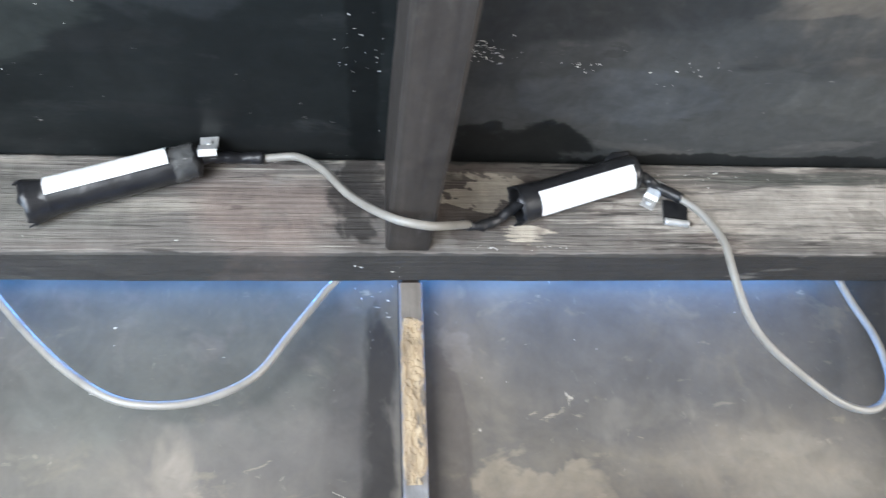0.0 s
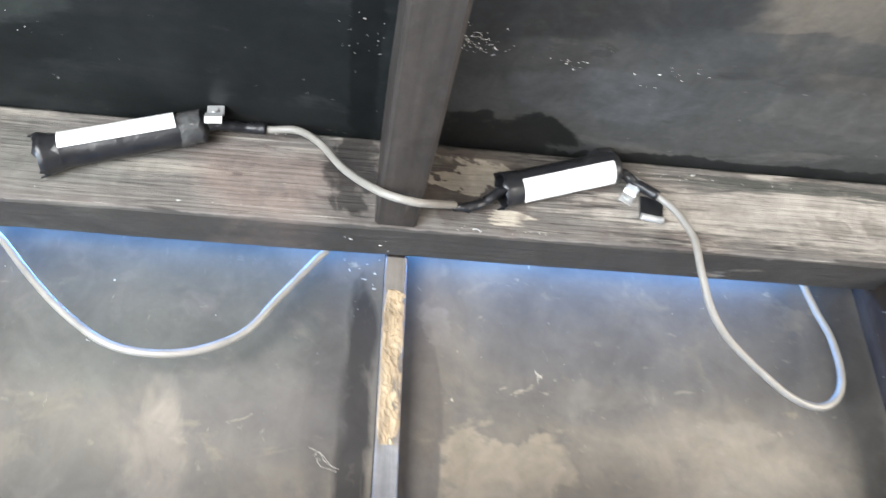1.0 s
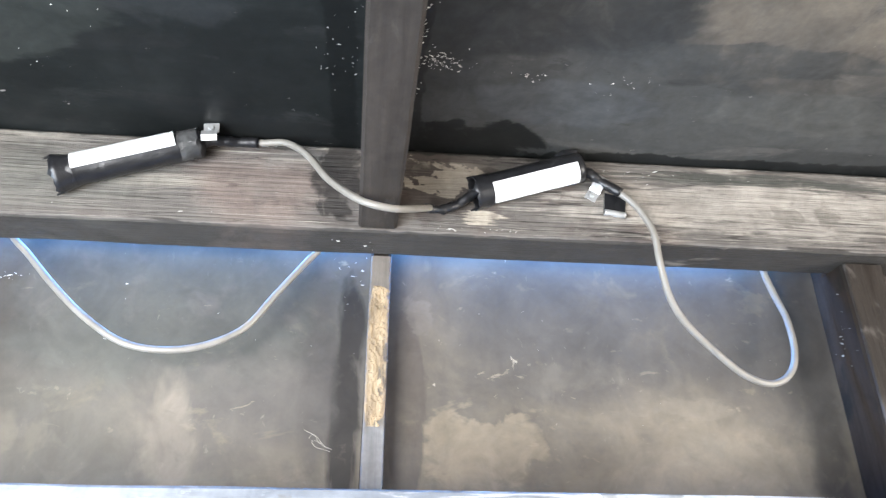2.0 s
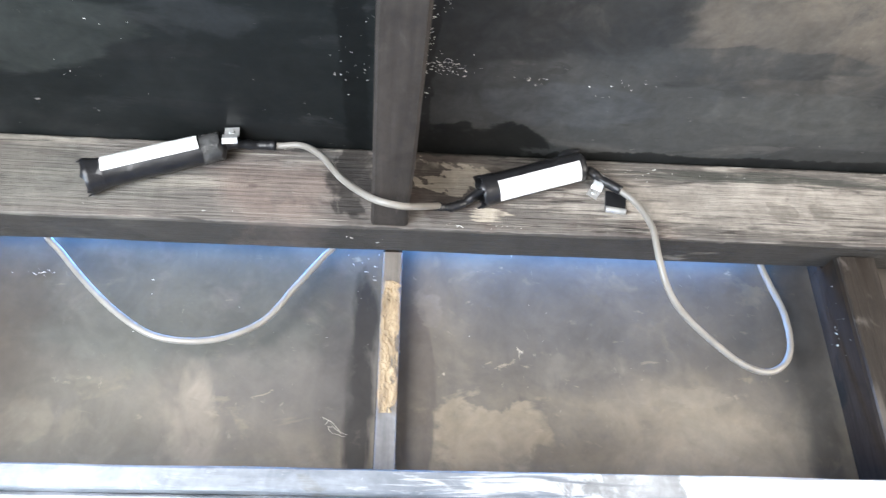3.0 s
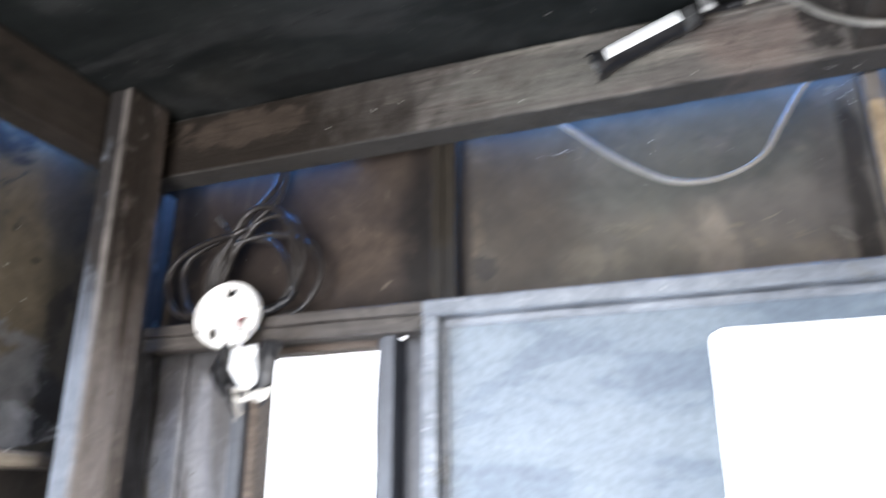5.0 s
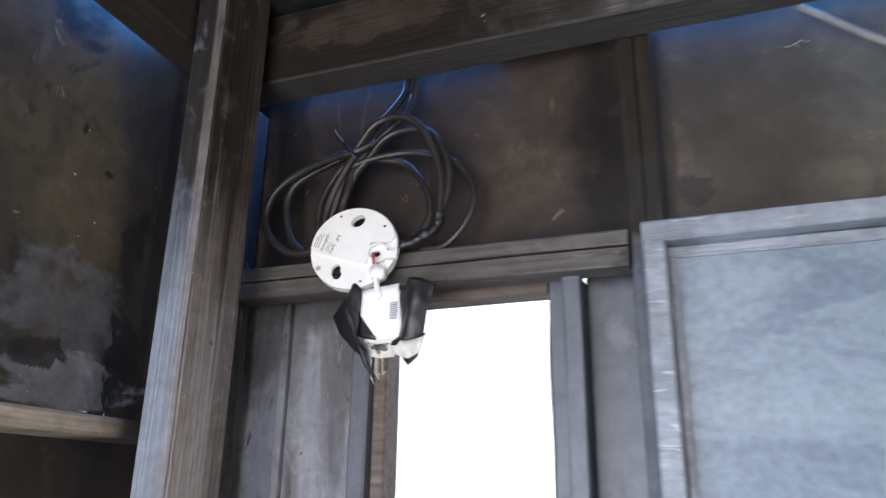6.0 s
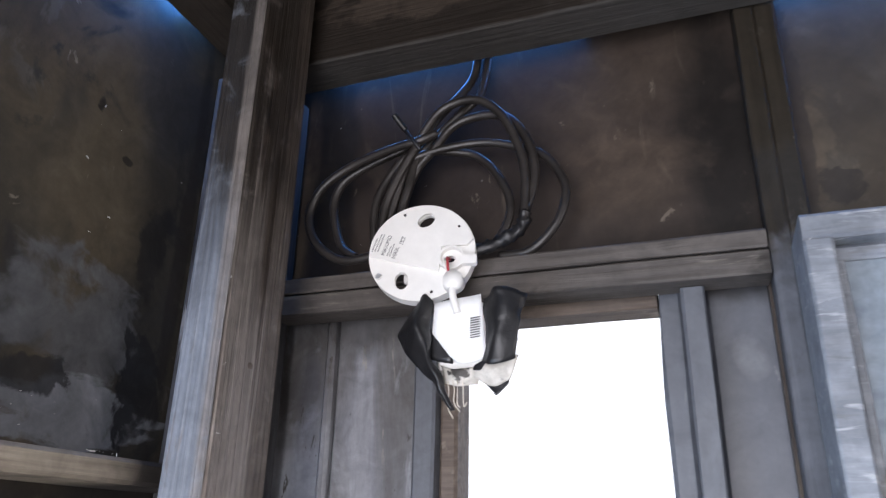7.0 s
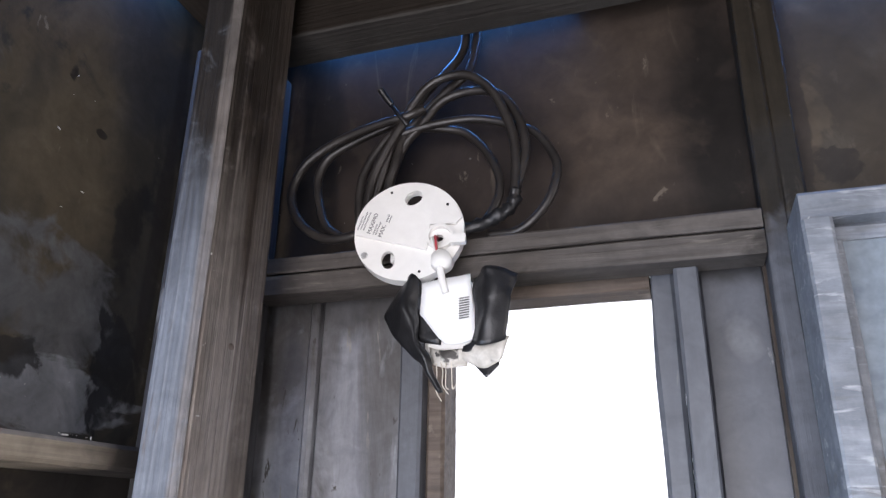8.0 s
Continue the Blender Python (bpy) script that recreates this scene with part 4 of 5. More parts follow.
cable("black_cable_end", [(0.100, 0.550, 2.005), (0.118, 0.551, 2.010), (0.140, 0.556, 2.0135), (0.160, 0.556, 2.0145)], 0.0052, tape, "taped black cable end leaving the sleeve", 0.2, 0.2)
cable("grey_cable", [(0.138, 0.557, 2.0145), (0.165, 0.557, 2.0150), (0.190, 0.553, 2.0136), (0.214, 0.543, 1.9929), (0.239, 0.525, 1.9540), (0.271, 0.500, 1.9179), (0.299, 0.498, 1.9093), (0.320, 0.515, 1.9194),
                     (0.340, 0.545, 1.9391)],
      0.0037, cable_grey, "grey flex cable sagging between the two sleeves")
cable("black_cable_end", [(0.335, 0.553, 1.944), (0.352, 0.556, 1.944), (0.370, 0.555, 1.951), (0.386, 0.550, 1.962), (0.400, 0.548, 1.968)], 0.0048, tape, "wrinkled taped joint of the cable", 0.25, 0.35)
cable("black_cable_end", [(0.496, 0.550, 2.002), (0.510, 0.554, 1.998), (0.524, 0.557, 1.989), (0.545, 0.556, 1.975)], 0.0050, tape, "wrinkled taped cable end under a clamp", 0.2, 0.3)
cable("grey_cable", [(0.541, 0.556, 1.9776), (0.556, 0.554, 1.9624), (0.566, 0.553, 1.9458), (0.574, 0.553, 1.9249), (0.579, 0.560, 1.8937), (0.589, 0.572, 1.8633), (0.607, 0.583, 1.8393),
                     (0.639, 0.594, 1.8133), (0.670, 0.602, 1.7926), (0.699, 0.608, 1.7864), (0.723, 0.613, 1.7975), (0.738, 0.618, 1.8224), (0.742, 0.624, 1.8629), (0.736, 0.630, 1.8998),
                     (0.728, 0.6285, 1.9312), (0.721, 0.6285, 1.9933)],
      0.0036, cable_grey, "grey flex cable looping down and back behind the plate")
cable("grey_cable", [(-0.111, 0.6285, 1.9913), (-0.101, 0.6285, 1.9383), (-0.071, 0.625, 1.9056), (-0.034, 0.618, 1.8679), (0.006, 0.610, 1.8330), (0.048, 0.606, 1.8072), (0.090, 0.605, 1.8008),
                     (0.128, 0.608, 1.8089), (0.161, 0.613, 1.8301), (0.186, 0.621, 1.8703), (0.213, 0.631, 1.9143), (0.229, 0.6285, 1.9362), (0.237, 0.6285, 1.9860)], 0.0036, cable_grey, "grey flex cable sagging below the wall plate")


def clamp(at, size, turn, label):
    """A bent metal saddle clip with one screw."""
    ob = holder("cable_clamp", at, label, "clamp", "cable clamps")
    x, y, z = at
    w, h = size
    m = Matrix.Translation(at) @ pose(0, 0, 0, 0, turn, 0)
    bm = bmesh.new()
    prof = [(-h / 2, -0.0005), (-h * 0.1, -0.001), (0.0, -0.004), (h * 0.08, -0.0105), (h * 0.3, -0.0125), (h * 0.5, -0.0105)]
    rows = [[bm.verts.new(m @ Vector((sx * w / 2, d + off, q))) for sx in (-1, 1)] for off in (0, 0.0012) for q, d in prof]
    k = len(prof)
    for o in (0, k):
        for i in range(k - 1):
            bm.faces.new((rows[o + i][0], rows[o + i][1], rows[o + i + 1][1], rows[o + i + 1][0]))
    for i in range(k - 1):
        for e in (0, 1):
            bm.faces.new((rows[i][e], rows[i + 1][e], rows[k + i + 1][e], rows[k + i][e]))
    for i in (0, k - 1):
        bm.faces.new((rows[i][0], rows[i][1], rows[k + i][1], rows[k + i][0]))
    part("strap", bm, zinc, ob)
    bm = bmesh.new()
    mm4 = m @ Matrix.Translation((0, -0.0018, -h * 0.27)) @ pose(0, 0, 0, 90, 0, 0)
    bmesh.ops.create_cone(bm, cap_ends=True, segments=14, radius1=w * 0.24, radius2=w * 0.16, depth=0.0022, matrix=mm4)
    part("screw", bm, zinc, ob, "dull screw head")
    return ob


# Stands clear of the wall plate, placed to fit the camera's view.
clamp((0.1150, 0.5400, 2.0100), (0.0155, 0.028), 174, "bent galvanised clip, set in front of the wall plate to fit the view")
clamp((0.5205, 0.5665, 1.983), (0.0125, 0.027), 32, "bent galvanised clip holding the taped cable")
plate = holder("metal_tab", (0.540, 0.5665, 1.964), "small rolled metal tab under the cable", "tab")
part("leaf", outline([[(0.530, 1.979), (0.553, 1.974), (0.549, 1.951), (0.527, 1.954)]], 0.5635, 0.5662), tape, plate)
part("rolled_edge", hose([(0.527, 0.5618, 1.954), (0.538, 0.5618, 1.9525), (0.549, 0.5618, 1.951)], 0.0036, 10), zinc, plate, "rolled shiny lower edge", True)

# ---- coiled black cables over the small window
coil = holder("coiled_cable", (-0.60, 0.60, 1.80), "coiled black cable hung from the wall plate", "cable")
R = 0.0047
part("strand", hose([(-0.553, 0.628, 1.985), (-0.556, 0.628, 1.93), (-0.561, 0.628, 1.905), (-0.574, 0.615, 1.874), (-0.591, 0.603, 1.846), (-0.609, 0.596, 1.815), (-0.628, 0.594, 1.782), (-0.643, 0.594, 1.746), (-0.648, 0.594, 1.70)], R), cable_black, coil, "", True)
part("strand", hose([(-0.541, 0.628, 1.985), (-0.543, 0.628, 1.93), (-0.546, 0.626, 1.902), (-0.551, 0.620, 1.874), (-0.561, 0.612, 1.858), (-0.585, 0.609, 1.835), (-0.604, 0.607, 1.815), (-0.616, 0.605, 1.798), (-0.623, 0.603, 1.766), (-0.629, 0.603, 1.744), (-0.632, 0.602, 1.70)], R), cable_black, coil, "", True)
part("strand", hose([(-0.606, 0.611, 1.822), (-0.622, 0.611, 1.814), (-0.637, 0.609, 1.800), (-0.655, 0.607, 1.771), (-0.661, 0.605, 1.742), (-0.658, 0.604, 1.70)], R), cable_black, coil, "", True)
part("loop", hose([(-0.590, 0.596, 1.822), (-0.609, 0.592, 1.814), (-0.644, 0.594, 1.810), (-0.688, 0.598, 1.800), (-0.722, 0.600, 1.781), (-0.736, 0.600, 1.753), (-0.731, 0.599, 1.727), (-0.714, 0.598, 1.705), (-0.691, 0.598, 1.692), (-0.664, 0.598, 1.692), (-0.645, 0.598, 1.700)], R), cable_black, coil, "", True)
part("loop", hose([(-0.602, 0.612, 1.830), (-0.635, 0.611, 1.818), (-0.674, 0.611, 1.805), (-0.702, 0.611, 1.790), (-0.713, 0.611, 1.767), (-0.709, 0.611, 1.738), (-0.699, 0.610, 1.712), (-0.680, 0.606, 1.696)], R), cable_black, coil, "", True)
part("loop", hose([(-0.647, 0.600, 1.695), (-0.643, 0.600, 1.728), (-0.634, 0.600, 1.760), (-0.624, 0.598, 1.792), (-0.607, 0.595, 1.821), (-0.587, 0.593, 1.845), (-0.565, 0.592, 1.853), (-0.542, 0.592, 1.850), (-0.521, 0.594, 1.832), (-0.508, 0.597, 1.806), (-0.500, 0.599, 1.779), (-0.498, 0.600, 1.754), (-0.499, 0.600, 1.725), (-0.501, 0.600, 1.708)], R), cable_black, coil, "", True)
part("loop", hose([(-0.636, 0.606, 1.700), (-0.629, 0.607, 1.750), (-0.616, 0.607, 1.788), (-0.598, 0.606, 1.808), (-0.581, 0.606, 1.829), (-0.562, 0.606, 1.839), (-0.535, 0.606, 1.840), (-0.513, 0.606, 1.830), (-0.497, 0.606, 1.805), (-0.490, 0.606, 1.778), (-0.491, 0.605, 1.753), (-0.498, 0.603, 1.727), (-0.504, 0.602, 1.706)], R), cable_black, coil, "", True)
part("loop", hose([(-0.652, 0.606, 1.700), (-0.645, 0.604, 1.760), (-0.627, 0.602, 1.794), (-0.606, 0.604, 1.804), (-0.575, 0.609, 1.811), (-0.542, 0.613, 1.812), (-0.510, 0.615, 1.803), (-0.482, 0.614, 1.788), (-0.465, 0.613, 1.762), (-0.461, 0.612, 1.742), (-0.468, 0.611, 1.716), (-0.484, 0.612, 1.696), (-0.503, 0.615, 1.686), (-0.53, 0.618, 1.6865)], R * 0.92), cable_black, coil, "", True)
part("loop", hose([(-0.612, 0.607, 1.808), (-0.594, 0.613, 1.810), (-0.575, 0.617, 1.808), (-0.553, 0.620, 1.801), (-0.532, 0.620, 1.777), (-0.519, 0.619, 1.746), (-0.521, 0.618, 1.721), (-0.536, 0.614, 1.696), (-0.556, 0.608, 1.690)], R * 0.92), cable_black, coil, "", True)
part("taped_joint", hose([(-0.499, 0.600, 1.722), (-0.502, 0.600, 1.707), (-0.514, 0.599, 1.698), (-0.533, 0.598, 1.689), (-0.550, 0.594, 1.684), (-0.566, 0.590, 1.680)], 0.0056, 12, 6, swell=0.3, rough=0.7), tape, coil, "shiny wrinkled tape round the joint", True)
tie = holder("cable_tie", (-0.612, 0.59, 1.812), "black cable tie round the coil", "cable tie")
part("strap", hose([(-0.623, 0.590, 1.828), (-0.620, 0.586, 1.823), (-0.612, 0.584, 1.811), (-0.605, 0.588, 1.801)], 0.0022, 8), tape, tie, "", True)
part("tail", hose([(-0.632, 0.578, 1.842), (-0.627, 0.583, 1.834), (-0.622, 0.587, 1.827)], 0.0034, 8), tape, tie, "", True)

# ---- white round mount hung on the coil's end
disc = holder("round_mount", (0, 0, 0), "ivory plastic round mount with printed label and wires", "alarm mount")
DM = Matrix.Translation((-0.5945, 0.576, 1.6810)) @ pose(0, 0, 0, -8, 0, 9)
edge = oval(0, 0, 0.0515, 0.0515, 0, 64)
HOLES = [oval(0.0035, 0.033, 0.0088, 0.0066, 38), oval(-0.0175, -0.030, 0.0064, 0.0092, 8), oval(0.0285, -0.0095, 0.0042, 0.0036, 0, 16)]


def onto_disc(bm):
    bmesh.ops.transform(bm, matrix=DM, verts=bm.verts)
    return bm


part("plate", onto_disc(outline([edge, *HOLES], -0.002, 0.003)), plastic, disc)
bm = outline([oval(0, 0, 0.0515, 0.0515, 0, 64), oval(0, 0, 0.0490, 0.0490, 0, 64)], 0.003, 0.009)
part("rim", onto_disc(bm), plastic, disc)
# Raised upper half, bounded by the slanting step.
ring = []
for i in range(33):
    an = radians(184 - i * 5.4)
    ring.append((0.0505 * math.cos(an), 0.0505 * math.sin(an)))
ring = [(-0.0500, -0.0035)] + [p for p in ring if p[1] > -0.003] + [(0.044, 0.0035), (0.020, 0.004), (0.018, -0.0225)]
part("raised_half", onto_disc(outline([ring, oval(0.0035, 0.033, 0.0092, 0.0070, 38)], -0.0052, -0.0021)), plastic, disc)
bm = outline([oval(0.030, -0.010, 0.0125, 0.0125), oval(0.030, -0.010, 0.0102, 0.0102)], -0.0075, -0.002)
part("socket_ring", onto_disc(bm), plastic, disc)
bm = outline([rounded(0.040, -0.019, 0.054, -0.010, 0.001)], -0.010, -0.004)
part("latch", onto_disc(bm), plastic, disc)
bm = bmesh.new()
bmesh.ops.create_cone(bm, cap_ends=True, segments=24, radius1=0.0105, radius2=0.0088, depth=0.012, matrix=Matrix.Translation((0.0325, -0.006, -0.035)) @ pose(0, 0, 0, 90, 0, 0))
part("plug", onto_disc(bm), plastic, disc, "", True)
part("red_wire", onto_disc(hose([(0.027, 0.002, -0.008), (0.0262, -0.008, -0.011), (0.0278, -0.0125, -0.019), (0.0285, -0.0105, -0.028)], 0.0013, 8)), red_wire, disc, "thin red wire", True)
part("white_wire", onto_disc(hose([(0.0265, 0.002, -0.008), (0.0235, -0.008, -0.012), (0.025, -0.0125, -0.020), (0.027, -0.0105, -0.028)], 0.0012, 8)), plastic, disc, "thin white wire", True)
bm = bmesh.new()
bmesh.ops.create_cone(bm, cap_ends=True, segments=18, radius1=0.0034, radius2=0.0028, depth=0.0016, matrix=Matrix.Translation((-0.040, -0.0027, -0.0245)) @ pose(0, 0, 0, 90, 0, 0))
part("screw", onto_disc(bm), zinc, disc, "small steel screw")
for px, pz in ((-0.018, 0.040), (0.036, 0.024), (0.012, -0.043)):
    bm = bmesh.new()
    bmesh.ops.create_cone(bm, cap_ends=True, segments=12, radius1=0.0013, radius2=0.0013, depth=0.0008, matrix=Matrix.Translation((px, -0.0056 if pz > 0 else -0.0024, pz)) @ pose(0, 0, 0, 90, 0, 0))
    part("pin_hole", onto_disc(bm), dark_hole, disc)
# Printing: two words, and bars for the small lines, along slanting lines.
TURN_M = Matrix.Translation((-0.034, -0.0055, 0.0075)) @ pose(0, 0, 0, 0, -74, 0)
for k, (off, h, a, b) in enumerate(((-0.0115, 0.0013, -0.010, 0.005), (-0.0088, 0.0014, -0.009, 0.010), (-0.0060, 0.0014, -0.009, 0.011), (0.0048, 0.0013, -0.011, 0.000), (0.0072, 0.0013, -0.011, 0.003), (0.0125, 0.0018, 0.0045, 0.0125), (0.0150, 0.0011, 0.004, 0.012))):
    x = a
    bm = bmesh.new()
    i = 0
    while x < b:
        w = h * (0.45 + 0.35 * abs(noise.noise((k * 3.1, i * 1.9, 0.5))))
        vs = [bm.verts.new(TURN_M @ Vector((u, 0, -off + v))) for u, v in ((x, -h / 2), (min(b, x + w), -h / 2), (min(b, x + w), h / 2), (x, h / 2))]
        bm.faces.new(vs)
        x += w + h * 0.42
        i += 1
    bmesh.ops.solidify(bm, geom=bm.faces[:], thickness=0.0003)
    part("print_bar", onto_disc(bm), ink, disc)
for word, off, start, size in (("MAXIMO", 0.0, -0.0115, 0.0056), ("MAX.", 0.0115, -0.0125, 0.0056)):
    lettering = bpy.data.curves.new("lettering", "FONT")
    lettering.body, lettering.size, lettering.extrude, lettering.resolution_u = word, size, 0.00015, 3
    made = bpy.data.objects.new("lettering", lettering)
    scene.collection.objects.link(made)
    flat = bpy.data.meshes.new_from_object(made.evaluated_get(bpy.context.evaluated_depsgraph_get()))
    bpy.data.objects.remove(made)
    bm = bmesh.new()
    bm.from_mesh(flat)
    bpy.data.meshes.remove(flat)
    bmesh.ops.transform(bm, matrix=TURN_M @ Matrix.Translation((start, 0, -off - size * 0.35)) @ pose(0, 0, 0, 90, 0, 0), verts=bm.verts)
    part("printed_word", onto_disc(bm), ink, disc)
part("standoff", timber((-0.615, 0.583, 1.655), (-0.580, 0.6088, 1.675), "x", 0.002), plastic, disc)

# ---- taped box below the mount
box = holder("taped_box", (-0.555, 0.585, 1.60), "white box with label, half wrapped in black tape", "sensor box")
part("body", timber((-0.577, 0.574, 1.566), (-0.531, 0.6085, 1.626), "z", 0.004), plastic, box)
part("white_label", loft([[(-0.580, 0.5715, 1.600), (-0.579, 0.571, 1.628)], [(-0.556, 0.570, 1.572), (-0.556, 0.5695, 1.630)], [(-0.529, 0.570, 1.574), (-0.534, 0.5695, 1.632)]], 12, 0.0006, 0.0006, 2.0), paper, box, "white printed label", True)
bm = bmesh.new()
for i in range(9):
    z = 1.592 + 0.0022 * i
    bm.faces.new([bm.verts.new(q) for q in ((-0.5435, 0.5682, z), (-0.5345, 0.5682, z + 0.001), (-0.5345, 0.5682, z + 0.0019), (-0.5435, 0.5682, z + 0.0009))])
bmesh.ops.solidify(bm, geom=bm.faces[:], thickness=0.0003)
part("print_block", bm, ink, box)
part("tape_flap", loft([[(-0.604, 0.580, 1.622), (-0.615, 0.574, 1.600), (-0.598, 0.570, 1.576), (-0.575, 0.568, 1.552), (-0.561, 0.567, 1.529)],
                        [(-0.588, 0.566, 1.634), (-0.592, 0.560, 1.603), (-0.583, 0.560, 1.580), (-0.571, 0.562, 1.556), (-0.559, 0.566, 1.529)],
                        [(-0.579, 0.570, 1.630), (-0.581, 0.568, 1.600), (-0.579, 0.566, 1.578), (-0.567, 0.566, 1.558), (-0.557, 0.567, 1.530)]], 15, 0.0008, 0.003, 5.0), tape, box, "loose black tape flap", True)
part("tape_flap", loft([[(-0.532, 0.572, 1.628), (-0.530, 0.570, 1.600), (-0.534, 0.570, 1.572)],
                        [(-0.517, 0.562, 1.637), (-0.515, 0.560, 1.600), (-0.522, 0.562, 1.566)],
                        [(-0.492, 0.572, 1.630), (-0.499, 0.566, 1.600), (-0.503, 0.568, 1.572)]], 15, 0.0008, 0.003, 7.0), tape, box, "loose black tape flap", True)
part("tape_band", loft([[(-0.583, 0.5728, 1.604), (-0.586, 0.5726, 1.578)], [(-0.572, 0.5722, 1.606), (-0.575, 0.572, 1.574)], [(-0.562, 0.5722, 1.606), (-0.560, 0.572, 1.571)]], 10, 0.0006, 0.0006, 3.0), tape, box, "", True)
part("tape_band", loft([[(-0.540, 0.5692, 1.569), (-0.541, 0.569, 1.564)], [(-0.533, 0.5685, 1.572), (-0.533, 0.568, 1.563)], [(-0.525, 0.5685, 1.578), (-0.525, 0.568, 1.568)]], 9, 0.0006, 0.001, 4.0), tape, box, "", True)
part("torn_tape", loft([[(-0.545, 0.572, 1.564), (-0.540, 0.570, 1.556)], [(-0.525, 0.568, 1.572), (-0.522, 0.566, 1.549)], [(-0.500, 0.570, 1.576), (-0.508, 0.568, 1.556)]], 12, 0.0007, 0.003, 8.0), foil, box, "curled shiny tape end", True)
part("tape_flap", loft([[(-0.534, 0.573, 1.556), (-0.522, 0.571, 1.546)], [(-0.521, 0.569, 1.556), (-0.518, 0.568, 1.542)], [(-0.508, 0.571, 1.563), (-0.510, 0.570, 1.551)]], 9, 0.0008, 0.002, 9.0), tape, box, "", True)
part("frayed_rim", loft([[(-0.573, 0.572, 1.570), (-0.566, 0.570, 1.556)], [(-0.552, 0.567, 1.566), (-0.552, 0.566, 1.551)], [(-0.532, 0.570, 1.566), (-0.536, 0.569, 1.552)]], 14, 0.0008, 0.0035, 11.0), foil, box, "frayed pale torn edge", True)
for k in range(4):
    x = -0.563 + 0.0045 * k
    w = [noise.noise_vector((k * 2.2, i * 1.3, 0.4)) * 0.006 for i in range(4)]
    part("thread", hose([Vector((x, 0.567, 1.556)) + w[0] * 0.3, Vector((x + 0.002, 0.566, 1.545)) + w[1], Vector((x + 0.001, 0.566, 1.535)) + w[2], Vector((x + 0.004, 0.567, 1.524 + 0.004 * k)) + w[3]], 0.0005, 6), thread_mat, box, "", True)


part("lead", hose([(-0.5605, 0.5665, 1.640), (-0.5585, 0.566, 1.628), (-0.5555, 0.5675, 1.616)], 0.0034, 10), plastic, box, "", True)

# ---- torn fibres stuck to the wall beside the thin stud
web = holder("cobweb", (0.245, 0.648, 1.72), "wisps of dusty cobweb on the plywood", "cobweb")
for k in range(4):
    w = [noise.noise_vector((k * 3.7, i * 1.9, 2.4)) for i in range(4)]
    a = Vector((0.228 + 0.002 * k, 0.6478, 1.734 - 0.003 * (k % 4)))
    part("wisp", hose([a + Vector((q.x * 0.006 + 0.006 * i, 0.0004 * q.y, q.z * 0.006 - 0.003 * i)) for i, q in enumerate(w)], 0.00016, 5, 5), thread_mat, web, "", True)

# ---- flakes of pale paint and plaster stuck along edges
def flakes(name, clusters, label, seed):
    """Small ragged chips: clusters as (centre, spread, normal axis, count, size)."""
    rnd = random.Random(seed)
    bm = bmesh.new()
    for (cx, cy, cz), (sx, sy, sz), axis, count, size in clusters:
        for _ in range(count):
            c = Vector((rnd.gauss(cx, sx), rnd.gauss(cy, sy), rnd.gauss(cz, sz)))
            r = size * rnd.choice((0.25, 0.35, 0.5, 0.8, 1.7)) * rnd.uniform(0.7, 1.2)
            turn, flat = rnd.gauss(0.15, 0.5), rnd.uniform(0.06, 0.32)
            k = "xyz".index(axis)
            vs = []
            for j in range(6):
                an = math.tau * j / 6
                u, v = r * math.cos(an) * rnd.uniform(0.6, 1.2), r * flat * math.sin(an) * rnd.uniform(0.6, 1.2)
                p, q = u * math.cos(turn) - v * math.sin(turn), u * math.sin(turn) + v * math.cos(turn)
                co = [p, q]
                co.insert(k, 0)
                vs.append(bm.verts.new(c + Vector(co)))
            out = [0.0, 0.0]
            out.insert(k, 0.0007 if axis == "x" and cx < 0 else -0.0007)
            top = [bm.verts.new(c + (q.co - c) * 0.8 + Vector(out)) for q in vs]
            bm.faces.new(top)
            for j in range(6):
                bm.faces.new((vs[j], vs[(j + 1) % 6], top[(j + 1) % 6], top[j]))
    return thing(name, bm, chip_paint, label, "paint flakes", "stuff")


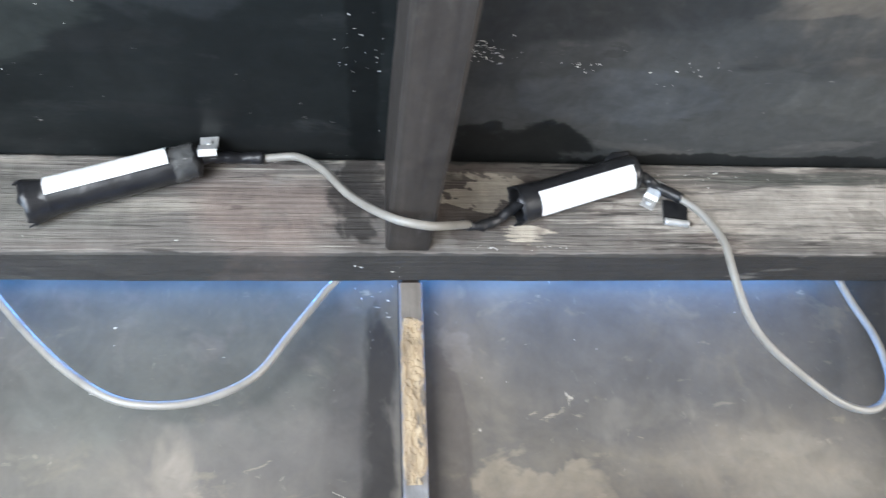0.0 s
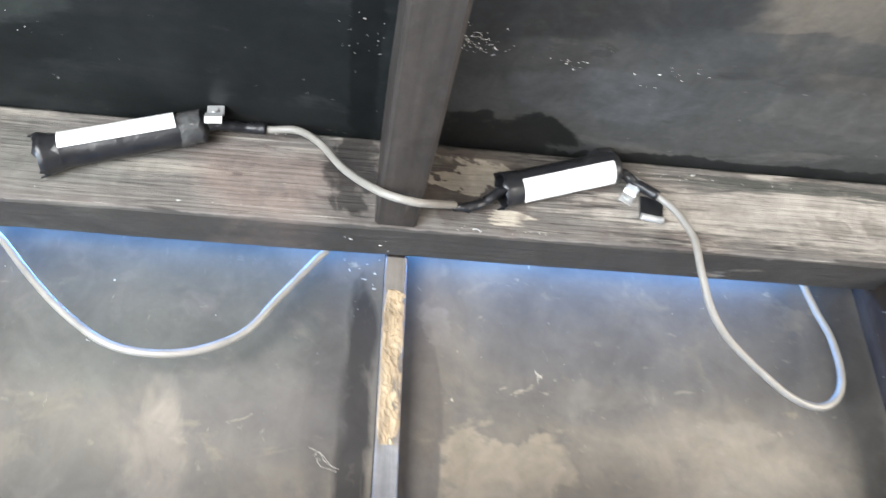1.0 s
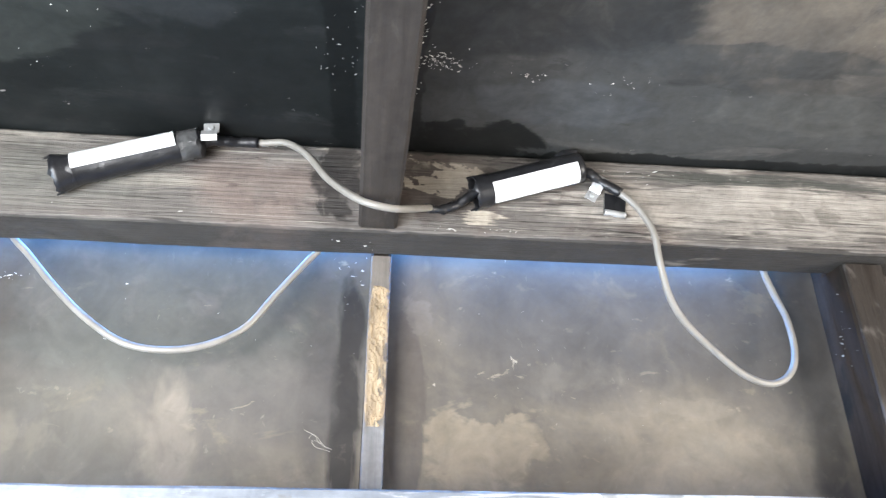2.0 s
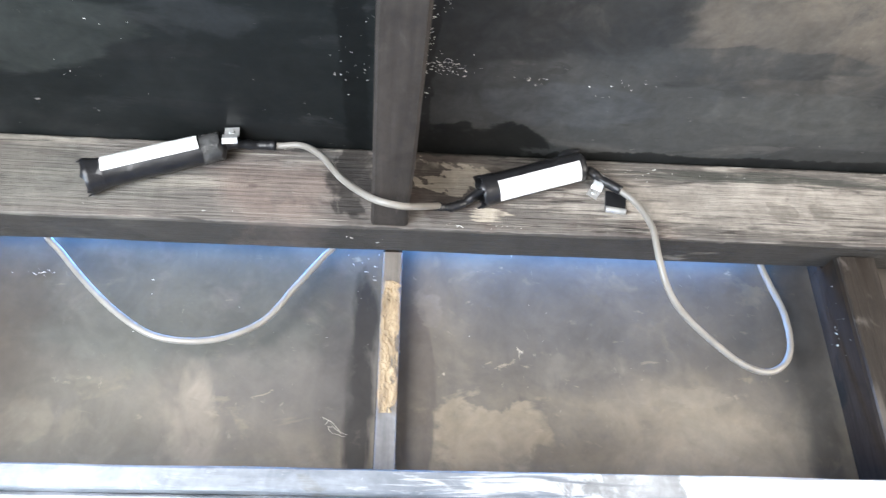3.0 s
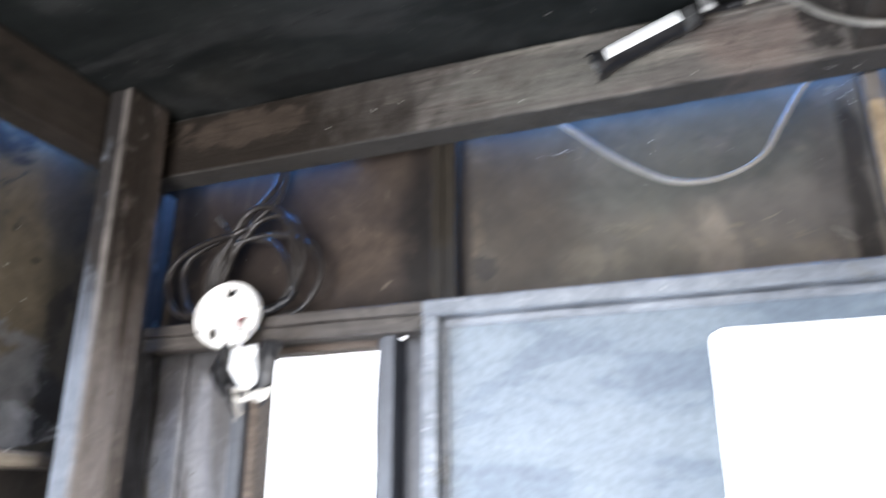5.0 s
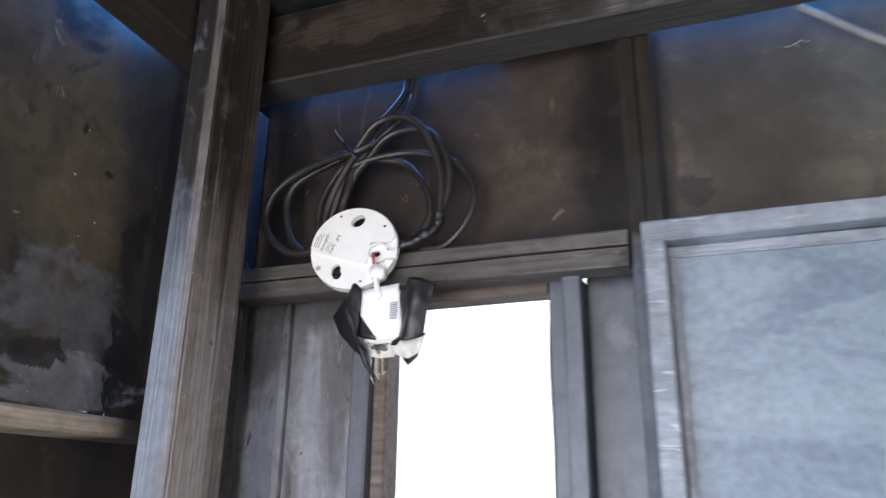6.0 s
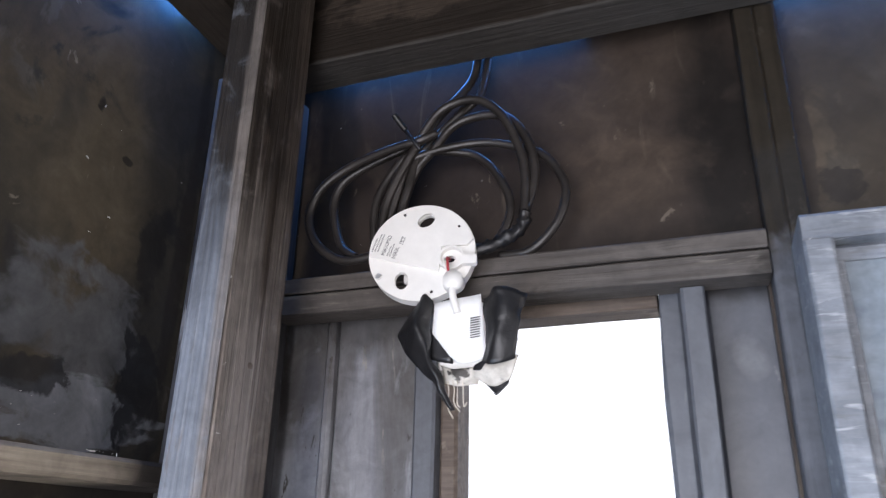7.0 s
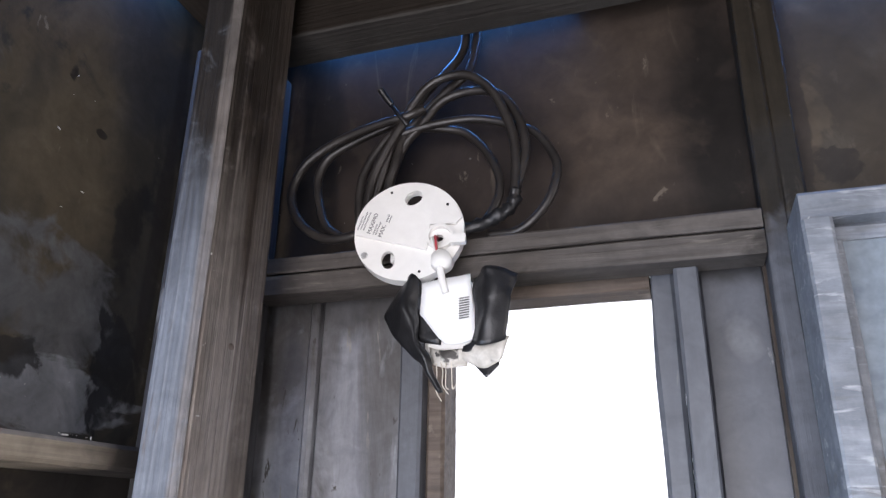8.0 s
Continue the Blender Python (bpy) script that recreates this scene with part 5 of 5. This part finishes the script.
chip_paint = surf("pale_paint_flake", [(0.3, (0.5, 0.49, 0.46)), (0.7, (0.75, 0.74, 0.70))], (80, 80, 80), rough=0.6, bump=0)
flakes("ceiling_flakes", [((0.240, 0.425, 2.0255), (0.010, 0.022, 0), "z", 20, 0.0009), ((0.342, 0.425, 2.0255), (0.011, 0.006, 0), "z", 90, 0.0013), ((0.322, 0.40, 2.0255), (0.0025, 0.03, 0), "z", 40, 0.0013), ((0.424, 0.437, 2.0255), (0.008, 0.004, 0), "z", 14, 0.0009), ((0.330, 0.335, 2.0255), (0.004, 0.010, 0), "z", 30, 0.0014), ((0.262, 0.45, 2.0255), (0.002, 0.05, 0), "z", 10, 0.0010), ((0.0, 0.40, 2.0255), (0.03, 0.05, 0), "z", 10, 0.0008), ((0.52, 0.445, 2.0255), (0.014, 0.010, 0), "z", 14, 0.0008)], "pale paint flakes scuffed on the black ceiling", 3)
flakes("beam_flakes", [((0.155, 0.5664, 2.019), (0.020, 0, 0.0015), "y", 26, 0.0024), ((0.40, 0.5664, 1.928), (0.03, 0, 0.0015), "y", 16, 0.0018), ((0.60, 0.5664, 2.006), (0.05, 0, 0.004), "y", 16, 0.0020), ((0.10, 0.5664, 1.935), (0.12, 0, 0.004), "y", 7, 0.0013), ((0.26, 0.60, 1.9207), (0.02, 0.008, 0), "z", 5, 0.0016), ((-0.35, 0.5664, 1.975), (0.10, 0, 0.02), "y", 6, 0.0016)], "pale flakes and splinters on the wall plate", 4)
flakes("wall_flakes", [((0.262, 0.6496, 1.905), (0.012, 0, 0.018), "y", 14, 0.0018), ((0.05, 0.6496, 1.84), (0.10, 0, 0.04), "y", 9, 0.0012), ((0.55, 0.6496, 1.80), (0.12, 0, 0.07), "y", 10, 0.0010), ((-0.10, 0.6496, 1.892), (0.012, 0, 0.002), "y", 12, 0.0016), ((0.43, 0.6496, 1.86), (0.08, 0, 0.02), "y", 6, 0.0010), ((-0.65, 0.6496, 1.80), (0.07, 0, 0.07), "y", 6, 0.0010)], "tiny pale flakes stuck to the plywood wall", 5)
flakes("side_wall_flakes", [((-0.8496, 0.40, 1.68), (0, 0.07, 0.10), "x", 12, 0.0014), ((-0.772, 0.40, 1.4815), (0.002, 0.012, 0.0005), "x", 8, 0.0022), ((-0.8496, 0.42, 1.52), (0, 0.05, 0.012), "x", 8, 0.0018)], "tiny pale flakes stuck to the side wall", 6)
flakes("stud_flakes", [((0.7965, 0.615, 1.85), (0, 0.008, 0.02), "x", 16, 0.0018), ((-0.7165, 0.46, 1.60), (0, 0.003, 0.06), "x", 8, 0.0014)], "pale flakes on stud and post sides", 7)
